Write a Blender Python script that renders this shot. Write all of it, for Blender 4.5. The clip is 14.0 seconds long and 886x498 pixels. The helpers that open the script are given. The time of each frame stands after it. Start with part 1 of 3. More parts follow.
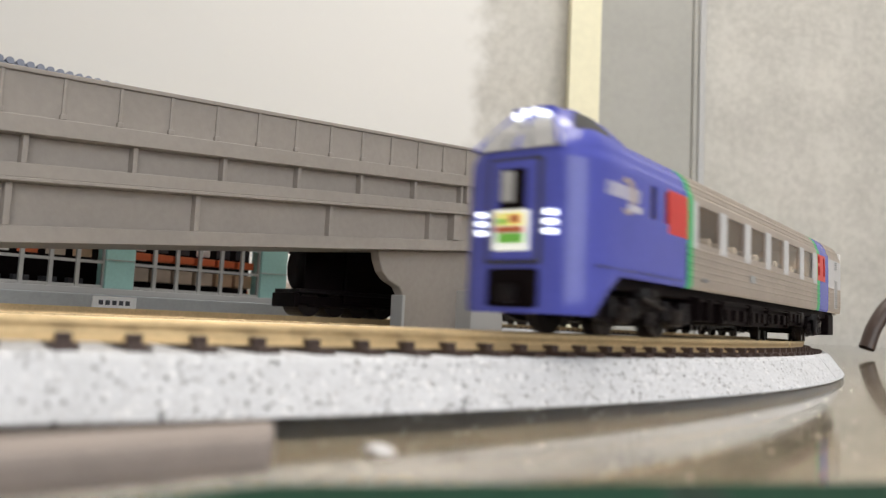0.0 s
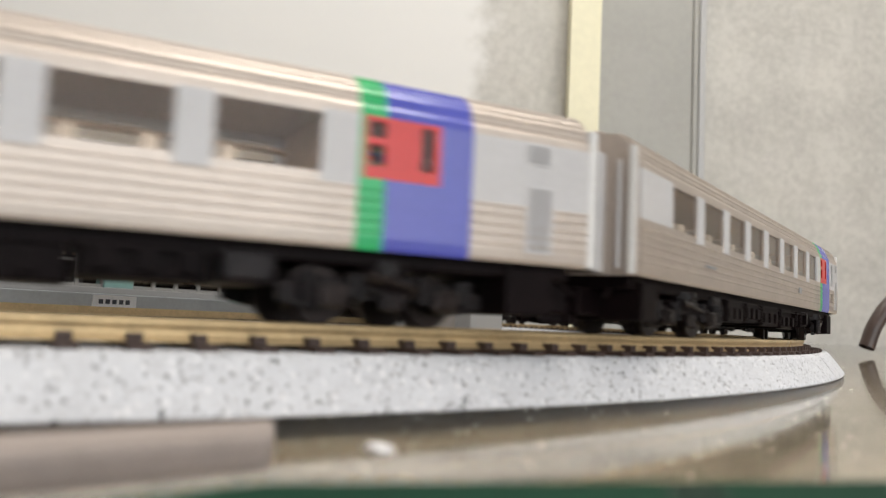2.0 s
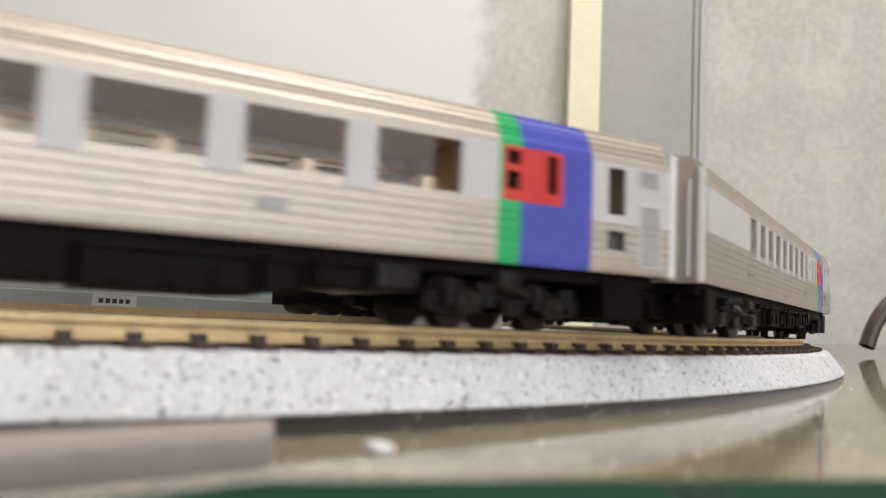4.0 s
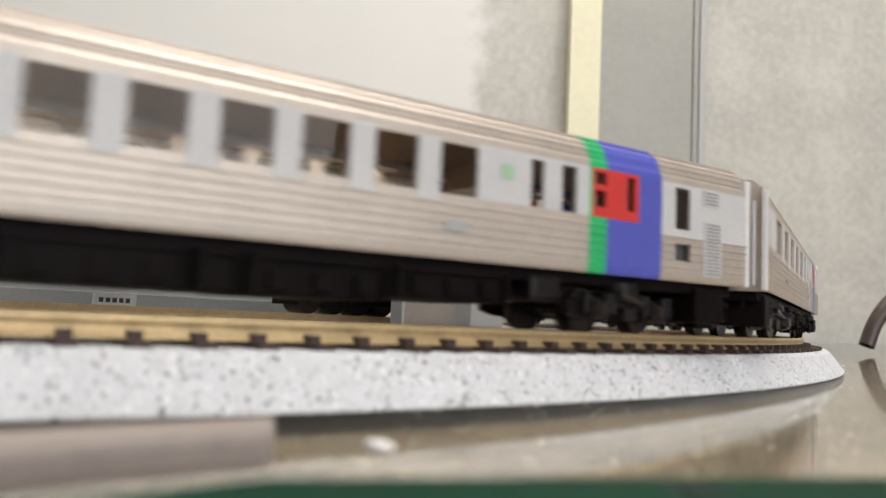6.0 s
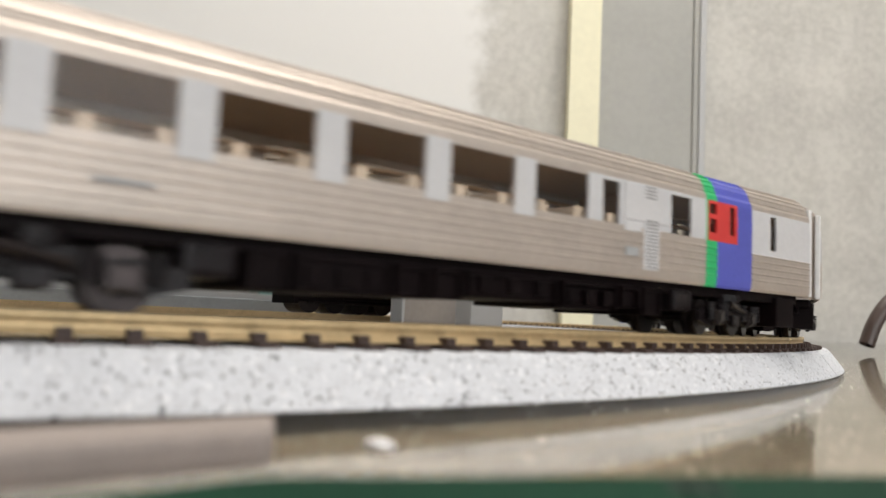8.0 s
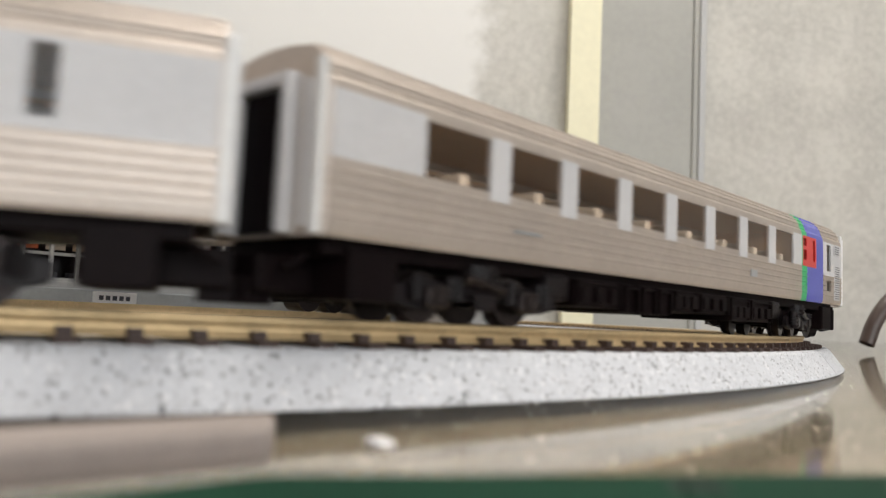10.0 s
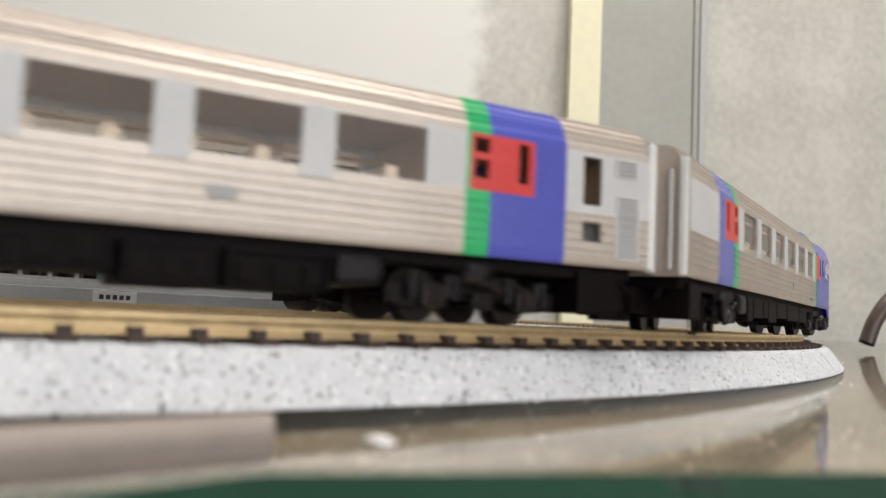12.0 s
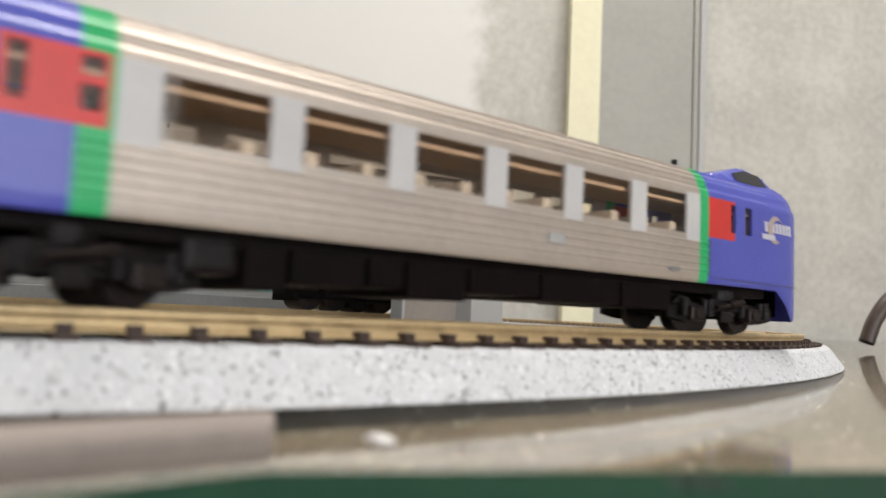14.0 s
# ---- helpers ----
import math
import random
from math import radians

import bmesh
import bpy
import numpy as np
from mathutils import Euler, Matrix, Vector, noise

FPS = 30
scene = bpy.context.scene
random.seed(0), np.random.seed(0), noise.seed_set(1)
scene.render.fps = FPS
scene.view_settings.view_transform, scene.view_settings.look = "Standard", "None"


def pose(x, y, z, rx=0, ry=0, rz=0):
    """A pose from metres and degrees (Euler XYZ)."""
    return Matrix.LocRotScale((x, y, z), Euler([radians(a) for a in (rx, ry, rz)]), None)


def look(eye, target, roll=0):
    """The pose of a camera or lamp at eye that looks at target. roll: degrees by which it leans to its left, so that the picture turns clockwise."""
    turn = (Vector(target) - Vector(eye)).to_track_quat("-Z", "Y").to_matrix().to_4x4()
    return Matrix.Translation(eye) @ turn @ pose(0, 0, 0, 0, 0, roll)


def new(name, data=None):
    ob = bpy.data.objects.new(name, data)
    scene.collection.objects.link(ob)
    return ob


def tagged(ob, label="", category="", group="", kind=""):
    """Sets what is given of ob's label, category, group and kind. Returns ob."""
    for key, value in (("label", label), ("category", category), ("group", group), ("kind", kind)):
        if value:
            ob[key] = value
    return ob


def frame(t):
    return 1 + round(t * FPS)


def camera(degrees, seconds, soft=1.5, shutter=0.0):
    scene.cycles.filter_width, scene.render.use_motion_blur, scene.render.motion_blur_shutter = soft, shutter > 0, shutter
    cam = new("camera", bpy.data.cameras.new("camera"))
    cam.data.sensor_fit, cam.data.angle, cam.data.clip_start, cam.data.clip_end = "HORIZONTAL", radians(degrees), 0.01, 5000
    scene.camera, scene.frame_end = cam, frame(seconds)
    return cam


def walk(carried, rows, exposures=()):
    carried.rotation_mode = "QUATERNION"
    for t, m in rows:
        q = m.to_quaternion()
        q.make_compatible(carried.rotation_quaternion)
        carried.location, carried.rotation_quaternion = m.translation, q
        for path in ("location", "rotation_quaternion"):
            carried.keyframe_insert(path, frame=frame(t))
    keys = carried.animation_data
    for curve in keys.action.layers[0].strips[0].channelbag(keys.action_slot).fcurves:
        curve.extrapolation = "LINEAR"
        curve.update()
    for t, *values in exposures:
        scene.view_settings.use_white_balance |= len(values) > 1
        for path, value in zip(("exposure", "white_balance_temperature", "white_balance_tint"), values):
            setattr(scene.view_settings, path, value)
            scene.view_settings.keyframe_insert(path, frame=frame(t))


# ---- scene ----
# ---- camera and its path ----
MM = 0.001
RAD, RAIL = 315.0, 7.82          # curve radius and rail top above the table, millimetres
EYE_Y, EYE_Z = -77.0, 8.96
YAW, PITCH, ROLL = 0.5172, 0.0908, 2.71

cam = camera(59.6, 14.0, soft=1.15, shutter=0.62)
cam.data.dof.use_dof = True
cam.data.dof.focus_distance = 0.19
cam.data.dof.aperture_fstop = 30


def eye_pose(t):
    pitch = PITCH - 0.0005 * t
    e = Vector((0, EYE_Y * MM, (EYE_Z - 0.021 * t) * MM))
    f = Vector((math.sin(YAW) * math.cos(pitch), math.cos(YAW) * math.cos(pitch), math.sin(pitch)))
    return look(e, e + f, ROLL)


walk(cam, [(t, eye_pose(t)) for t in (0.0, 2.0, 4.0, 6.0, 8.0, 10.0, 12.0, 14.0)])

# ---- light ----
world = bpy.data.worlds.new("room_air")
scene.world = world
world.use_nodes = True
world.node_tree.nodes["Background"].inputs[0].default_value = (1.0, 0.97, 0.92, 1)
world.node_tree.nodes["Background"].inputs[1].default_value = 0.05
scene.view_settings.exposure = 0.08


def area(name, place, target, sx, sy, watts, color):
    d = bpy.data.lights.new(name, "AREA")
    d.shape, d.size, d.size_y, d.energy, d.color = "RECTANGLE", sx, sy, watts, color
    ob = new(name, d)
    ob.matrix_basis = look(Vector(place), Vector(target))
    return ob


area("ceiling_lamp_light", (0.42, 0.10, 1.52), (0.30, 0.15, 0.0), 0.7, 0.7, 20.5, (1.0, 0.955, 0.89))
area("window_light", (-0.05, -2.85, 0.75), (0.15, 0.2, 0.0), 3.4, 1.5, 53, (0.96, 0.98, 1.0))


# ---- materials ----
def material(name, color, rough=0.5, metal=0.0, noise_scale=0.0, vary=0.12, bump=0.0, color2=None, spec=0.5, detail=4.0):
    m = bpy.data.materials.new(name)
    m.use_nodes = True
    nt = m.node_tree
    b = nt.nodes["Principled BSDF"]
    b.inputs["Roughness"].default_value = rough
    b.inputs["Metallic"].default_value = metal
    b.inputs["Specular IOR Level"].default_value = spec
    c = (*color, 1)
    b.inputs["Base Color"].default_value = c
    if noise_scale:
        tc = nt.nodes.new("ShaderNodeTexCoord")
        n1 = nt.nodes.new("ShaderNodeTexNoise")
        n1.inputs["Scale"].default_value, n1.inputs["Detail"].default_value = noise_scale, detail
        n2 = nt.nodes.new("ShaderNodeTexNoise")
        n2.inputs["Scale"].default_value, n2.inputs["Detail"].default_value = noise_scale * 9, 3
        mid = nt.nodes.new("ShaderNodeMath")
        mid.operation = "ADD"
        half = nt.nodes.new("ShaderNodeMath")
        half.operation, half.inputs[1].default_value = "MULTIPLY", 0.5
        ramp = nt.nodes.new("ShaderNodeValToRGB")
        lo = color2 or tuple(v * (1 - vary) for v in color)
        hi = tuple(min(1, v * (1 + vary * 0.6)) for v in color)
        ramp.color_ramp.elements[0].position, ramp.color_ramp.elements[1].position = 0.36, 0.62
        ramp.color_ramp.elements[0].color, ramp.color_ramp.elements[1].color = (*lo, 1), (*hi, 1)
        for n in (n1, n2):
            nt.links.new(tc.outputs["Object"], n.inputs["Vector"])
        nt.links.new(n1.outputs["Fac"], mid.inputs[0])
        nt.links.new(n2.outputs["Fac"], mid.inputs[1])
        nt.links.new(mid.outputs[0], half.inputs[0])
        nt.links.new(half.outputs[0], ramp.inputs["Fac"])
        nt.links.new(ramp.outputs["Color"], b.inputs["Base Color"])
        if bump:
            bp = nt.nodes.new("ShaderNodeBump")
            bp.inputs["Strength"].default_value, bp.inputs["Distance"].default_value = bump, 0.0003
            nt.links.new(n2.outputs["Fac"], bp.inputs["Height"])
            nt.links.new(bp.outputs["Normal"], b.inputs["Normal"])
    return m


def speckled(name):
    """Pale grey ballast plastic with dark and white grains."""
    m = material(name, (0.62, 0.63, 0.66), 0.75, 0, 260, 0.10, 0.6)
    nt = m.node_tree
    b = nt.nodes["Principled BSDF"]
    base = b.inputs["Base Color"].links[0].from_socket
    tc = nt.nodes.new("ShaderNodeTexCoord")
    for scale, size, color in ((1900, 0.38, (0.10, 0.10, 0.11, 1)), (1450, 0.40, (0.78, 0.78, 0.80, 1)), (2500, 0.36, (0.42, 0.41, 0.42, 1))):
        warp = nt.nodes.new("ShaderNodeTexNoise")
        warp.inputs["Scale"].default_value = scale * 0.9
        add = nt.nodes.new("ShaderNodeVectorMath")
        add.operation = "MULTIPLY_ADD"
        add.inputs[1].default_value = (0.0008, 0.0008, 0.0008)
        nt.links.new(tc.outputs["Object"], warp.inputs["Vector"])
        nt.links.new(warp.outputs["Color"], add.inputs[0])
        nt.links.new(tc.outputs["Object"], add.inputs[2])
        vo = nt.nodes.new("ShaderNodeTexVoronoi")
        vo.inputs["Scale"].default_value = scale
        nt.links.new(add.outputs[0], vo.inputs["Vector"])
        sep = nt.nodes.new("ShaderNodeSeparateColor")
        nt.links.new(vo.outputs["Color"], sep.inputs[0])
        pick = nt.nodes.new("ShaderNodeMath")
        pick.operation, pick.inputs[1].default_value = "GREATER_THAN", 0.79
        nt.links.new(sep.outputs[0], pick.inputs[0])
        near = nt.nodes.new("ShaderNodeMath")
        near.operation, near.inputs[1].default_value = "LESS_THAN", size
        nt.links.new(vo.outputs["Distance"], near.inputs[0])
        both = nt.nodes.new("ShaderNodeMath")
        both.operation = "MULTIPLY"
        nt.links.new(pick.outputs[0], both.inputs[0])
        nt.links.new(near.outputs[0], both.inputs[1])
        mix = nt.nodes.new("ShaderNodeMix")
        mix.data_type = "RGBA"
        mix.inputs["B"].default_value = color
        nt.links.new(both.outputs[0], mix.inputs["Factor"])
        nt.links.new(base, mix.inputs["A"])
        base = mix.outputs["Result"]
    nt.links.new(base, b.inputs["Base Color"])
    return m


def glass(name, tint, rough=0.02):
    m = bpy.data.materials.new(name)
    m.use_nodes = True
    b = m.node_tree.nodes["Principled BSDF"]
    b.inputs["Base Color"].default_value = (*tint, 1)
    b.inputs["Transmission Weight"].default_value = 1.0
    b.inputs["Roughness"].default_value = rough
    b.inputs["IOR"].default_value = 1.25
    return m


def glowing(name, color, strength):
    m = bpy.data.materials.new(name)
    m.use_nodes = True
    b = m.node_tree.nodes["Principled BSDF"]
    b.inputs["Base Color"].default_value = (*color, 1)
    b.inputs["Emission Color"].default_value = (*color, 1)
    b.inputs["Emission Strength"].default_value = strength
    return m


STEEL = material("silver_metallic_paint", (0.62, 0.545, 0.485), 0.5, 0.7, 120, 0.08)
PALE = material("pale_grey_paint", (0.67, 0.655, 0.66), 0.42, 0.0, 150, 0.05)
WHITE = material("white_plastic", (0.86, 0.85, 0.84), 0.4, 0.0, 150, 0.05)
BLUE = material("lavender_blue_paint", (0.10, 0.115, 0.53), 0.22, 0.0, 150, 0.06)
GREEN = material("emerald_paint", (0.03, 0.50, 0.17), 0.33, 0.0, 150, 0.06)
RED = material("scarlet_paint", (0.72, 0.045, 0.04), 0.33, 0.0, 150, 0.06)
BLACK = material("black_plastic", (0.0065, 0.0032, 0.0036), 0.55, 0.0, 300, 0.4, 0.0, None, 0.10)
DARK = material("dark_grey_plastic", (0.012, 0.008, 0.009), 0.36, 0.0, 420, 0.4, 0.3, (0.004, 0.003, 0.0035), 0.22)
GUNMETAL = material("worn_dark_metal", (0.035, 0.026, 0.025), 0.3, 0.6, 300, 0.3)
SEATS = material("beige_seat_plastic", (0.56, 0.46, 0.37), 0.6, 0.0, 200, 0.1)
CABIN = material("brown_cabin_plastic", (0.62, 0.42, 0.27), 0.6, 0.0, 200, 0.1)
PANE = glass("smoked_window", (0.90, 0.86, 0.80))
DARKPANE = material("black_windscreen", (0.03, 0.03, 0.035), 0.08, 0.0)
HEADLIGHT = glowing("headlight_glow", (0.86, 0.90, 1.0), 2.2)
NICKEL = material("brassy_rail", (0.66, 0.49, 0.27), 0.42, 0.55, 180, 0.14)
TIE = material("dark_brown_tie", (0.06, 0.035, 0.028), 0.6, 0.0, 400, 0.25)
BALLAST = speckled("speckled_ballast")
CONCRETE = material("grey_viaduct_plastic", (0.34, 0.305, 0.275), 0.55, 0.0, 60, 0.07, 0.15)
WALLPAPER = material("mottled_wallpaper", (0.53, 0.515, 0.48), 0.85, 0.0, 12, 0.15, 0.3, None, 0.3)


def wall_glare():
    """Lamp glare painted white into the wall's colour, on one side of an uneven edge."""
    nt = WALLPAPER.node_tree
    b = nt.nodes["Principled BSDF"]
    base = b.inputs["Base Color"].links[0].from_socket
    tc, n = nt.nodes.new("ShaderNodeTexCoord"), nt.nodes.new("ShaderNodeTexNoise")
    n.inputs["Scale"].default_value, n.inputs["Detail"].default_value = 28, 5
    nt.links.new(tc.outputs["Object"], n.inputs["Vector"])
    dot = nt.nodes.new("ShaderNodeVectorMath")
    dot.operation = "DOT_PRODUCT"
    dot.inputs[1].default_value = (math.cos(YAW), -math.sin(YAW), 0)
    nt.links.new(tc.outputs["Object"], dot.inputs[0])
    sway = nt.nodes.new("ShaderNodeMath")
    sway.operation, sway.inputs[1].default_value = "MULTIPLY_ADD", 0.10
    nt.links.new(n.outputs["Fac"], sway.inputs[0])
    nt.links.new(dot.outputs["Value"], sway.inputs[2])
    edge = nt.nodes.new("ShaderNodeMapRange")
    edge.interpolation_type = "SMOOTHSTEP"
    edge.inputs["From Min"].default_value, edge.inputs["From Max"].default_value = 0.105, 0.155
    nt.links.new(sway.outputs[0], edge.inputs["Value"])
    mix = nt.nodes.new("ShaderNodeMix")
    mix.data_type = "RGBA"
    mix.inputs["A"].default_value = (0.75, 0.74, 0.72, 1)
    nt.links.new(edge.outputs[0], mix.inputs["Factor"])
    nt.links.new(base, mix.inputs["B"])
    nt.links.new(mix.outputs["Result"], b.inputs["Base Color"])


wall_glare()
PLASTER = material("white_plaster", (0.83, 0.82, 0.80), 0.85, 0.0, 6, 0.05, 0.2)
CREAM = material("cream_door_trim", (0.80, 0.76, 0.56), 0.5, 0.0, 12, 0.05)
DOORGREY = material("grey_door_panel", (0.36, 0.355, 0.33), 0.5, 0.0, 14, 0.06)
TABLE = material("polished_table", (0.20, 0.165, 0.115), 0.09, 0.0, 90, 0.45, 0.02)
TABLE.node_tree.nodes["Principled BSDF"].inputs["IOR"].default_value = 1.75
DUST = material("pale_dust", (0.72, 0.69, 0.62), 0.8)
FELT = material("grey_pink_foam", (0.34, 0.29, 0.265), 0.9, 0.0, 300, 0.12, 0.5)
MAT = material("green_cutting_mat", (0.007, 0.042, 0.023), 0.7, 0.0, 120, 0.2, 0.0, None, 0.08)
MATLINE = material("mat_print", (0.004, 0.02, 0.012), 0.7)
TEAL = material("teal_paint", (0.36, 0.62, 0.60), 0.5, 0.0, 100, 0.08)
GRID = material("pale_grid_paint", (0.44, 0.44, 0.44), 0.5)
PLATFORM = material("grey_platform", (0.34, 0.36, 0.38), 0.7, 0.0, 100, 0.08)
ORANGE = material("orange_awning", (0.70, 0.16, 0.06), 0.5)
ROOFBLUE = material("blue_grey_roof_tile", (0.24, 0.26, 0.33), 0.5, 0.0, 80, 0.15)
CABLE = material("brown_cable", (0.06, 0.038, 0.03), 0.4, 0.0, 100, 0.2)
FLOORING = material("brown_flooring", (0.22, 0.15, 0.09), 0.5, 0.0, 5, 0.2)
YELLOW = glowing("yellow_headsign", (0.85, 0.72, 0.22), 0.5)
SIGNWHITE = glowing("white_headsign", (0.9, 0.9, 0.82), 0.5)
LIME = material("lime_headsign", (0.25, 0.75, 0.10), 0.4)
LOUVRE = material("grey_louvre", (0.27, 0.26, 0.26), 0.5, 0.0, 200, 0.1)
LEAF = material("pale_leaf_green", (0.45, 0.66, 0.45), 0.5)
SILVER = material("silver_emblem", (0.66, 0.64, 0.72), 0.4)
GOLD = material("dull_gold_emblem", (0.50, 0.40, 0.36), 0.5)
UNDERSIDE = material("dark_brown_underside", (0.26, 0.125, 0.035), 0.6, 0.0, 90, 0.35)
SHEET = glass("clear_sheet", (0.97, 0.97, 0.96), 0.0)
SHEET.node_tree.nodes["Principled BSDF"].inputs["IOR"].default_value = 1.012
# The ceiling's reflection in the windscreen is put into this pale grey.
SCREEN = material("windscreen_reflection_grey", (0.55, 0.54, 0.53), 0.12, 0.0, 60, 0.1)
INK = material("dark_ink", (0.06, 0.06, 0.07), 0.6)


# ---- building helpers ----
def part(name, bm, mat, parent=None, label="", smooth=False, raw=False):
    """Links a bmesh, in millimetres, as one mesh object, under parent if there is one."""
    me = bpy.data.meshes.new(name)
    bmesh.ops.scale(bm, vec=(MM, MM, MM), verts=bm.verts)
    if not raw:
        bmesh.ops.recalc_face_normals(bm, faces=bm.faces)
    if smooth:
        for f in bm.faces:
            f.smooth = True
    bm.to_mesh(me)
    bm.free()
    for m in (mat if isinstance(mat, (list, tuple)) else [mat]):
        me.materials.append(m)
    ob = new(name, me)
    if parent:
        ob.parent = parent
    if label:
        tagged(ob, label)
    return ob


def empty(name, m=None):
    ob = new(name)
    ob.empty_display_size = 0.01
    if m is not None:
        ob.matrix_basis = m
    return ob


def box(bm, x0, x1, y0, y1, z0, z1, bevel=0.0, turn=None):
    vs = [bm.verts.new((x, y, z)) for x in (x0, x1) for y in (y0, y1) for z in (z0, z1)]
    fs = [bm.faces.new([vs[i] for i in q]) for q in ((0, 1, 3, 2), (4, 6, 7, 5), (0, 4, 5, 1), (2, 3, 7, 6), (0, 2, 6, 4), (1, 5, 7, 3))]
    if bevel:
        es = {e for f in fs for e in f.edges}
        r = bmesh.ops.bevel(bm, geom=list(es), offset=bevel, segments=2, affect="EDGES", profile=0.6)
        vs = list({v for f in r["faces"] for v in f.verts} | {v for v in vs if v.is_valid})
    if turn is not None:
        bmesh.ops.transform(bm, matrix=turn, verts=[v for v in vs if v.is_valid])
    return vs


def boxed(*args, **kw):
    bm = bmesh.new()
    box(bm, *args, **kw)
    return bm


def rod(bm, a, b, r, n=10):
    """A round bar from a to b."""
    a, b = Vector(a), Vector(b)
    m = Matrix.Translation((a + b) / 2) @ (b - a).to_track_quat("Z", "Y").to_matrix().to_4x4()
    bmesh.ops.create_cone(bm, cap_ends=True, segments=n, radius1=r, radius2=r, depth=(b - a).length, matrix=m)


def prism(bm, pts, y0, y1):
    """A plate with the outline pts (x, z) between y0 and y1."""
    a = [bm.verts.new((x, y0, z)) for x, z in pts]
    b = [bm.verts.new((x, y1, z)) for x, z in pts]
    bm.faces.new(a)
    bm.faces.new(b[::-1])
    for i in range(len(pts)):
        j = (i + 1) % len(pts)
        bm.faces.new((a[i], b[i], b[j], a[j]))


# ---- room and table ----
def room():
    turn = Matrix.Rotation(-YAW, 4, "Z")

    def piece(name, x0, x1, y0, y1, z0, z1, mat, kind="structure"):
        bm = boxed(x0, x1, y0, y1, z0, z1)
        bmesh.ops.transform(bm, matrix=turn, verts=bm.verts)
        return tagged(part(name, bm, mat), kind=kind, label="")

    tagged(piece("wall_north", -2200, 3600, 900, 980, -750, 1700, WALLPAPER), "pale mottled wall behind the table, glare painted white on one side")
    tagged(piece("wall_south", -2200, 3600, -3880, -3800, -750, 1700, PLASTER), "plain white plastered wall")
    tagged(piece("wall_west", -2280, -2203, -3800, 900, -750, 1700, PLASTER), "plain white plastered wall")
    tagged(piece("wall_east", 3603, 3680, -3800, 900, -750, 1700, PLASTER), "plain white plastered wall")
    tagged(piece("floor", -2280, 3680, -3880, 980, -800, -753, FLOORING), "brown timber floor of the room")
    tagged(piece("ceiling", -2280, 3680, -3880, 980, 1703, 1760, PLASTER), "plain white ceiling")
    # door frame in the far wall
    f = tagged(empty("door_1"), "grey door panel with cream trim and pale edge strips", "door", kind="structure")
    x0, x1, x2 = 185.0, 223.5, 342.0
    for name, a, b, y0, mat in (("cream_trim", x0, x1, 872, CREAM), ("door_panel", x1 + 0.2, x2, 884, DOORGREY),
                                ("edge_strip", x2 + 0.2, x2 + 7, 881, DOORGREY), ("edge_strip", x2 + 7.2, x2 + 15, 878, GRID)):
        bm = boxed(a, b, y0, 899.5, -749, 1500, bevel=1.2)
        bmesh.ops.transform(bm, matrix=turn, verts=bm.verts)
        part(name, bm, mat, f)
    t = tagged(empty("table"), "mirror-polished table top under an added clear spacer carrying the railway", "table")
    bm = boxed(-900, 1250, -400, 890, -30, -2.4)
    bmesh.ops.transform(bm, matrix=turn, verts=bm.verts)
    part("tabletop", bm, TABLE, t)
    # Added clear layer: lifts the track so its reflection starts lower.
    bm = boxed(-890, 1240, -390, 880, -2.38, 0)
    bmesh.ops.transform(bm, matrix=turn, verts=bm.verts)
    part("clear_spacer", bm, SHEET, t, "added clear spacer that sets the track's reflection lower").visible_shadow = False
    for x in (-840, 1190):
        for y in (-340, 830):
            bm = boxed(x - 30, x + 30, y - 30, y + 30, -752, -30, bevel=3)
            bmesh.ops.transform(bm, matrix=turn, verts=bm.verts)
            part("table_leg", bm, TABLE, t)


# ---- track ----
def ring(bm, section, a0, a1, n, close=True):
    """Sweeps a section (radius offset, z) round the curve."""
    rows = []
    for i in range(n + 1):
        a = a0 + (a1 - a0) * i / n
        rows.append([bm.verts.new(((RAD + r) * math.sin(a), RAD - (RAD + r) * math.cos(a), z)) for r, z in section])
    m = len(section)
    for p, q in zip(rows, rows[1:]):
        for i in range(m if close else m - 1):
            bm.faces.new((p[i], p[(i + 1) % m], q[(i + 1) % m], q[i]))
    if close:
        bm.faces.new(rows[0][::-1])
        bm.faces.new(rows[-1])


RAIL_SECTION = [(-1.0, 0), (1.0, 0), (1.0, 0.25), (0.3, 0.5), (0.3, 1.25), (0.55, 1.45), (0.55, 2.0), (0.4, 2.13), (-0.4, 2.13), (-0.55, 2.0), (-0.55, 1.45), (-0.3, 1.25), (-0.3, 0.5), (-1.0, 0.25)]
BED_TOP = RAIL - 2.13


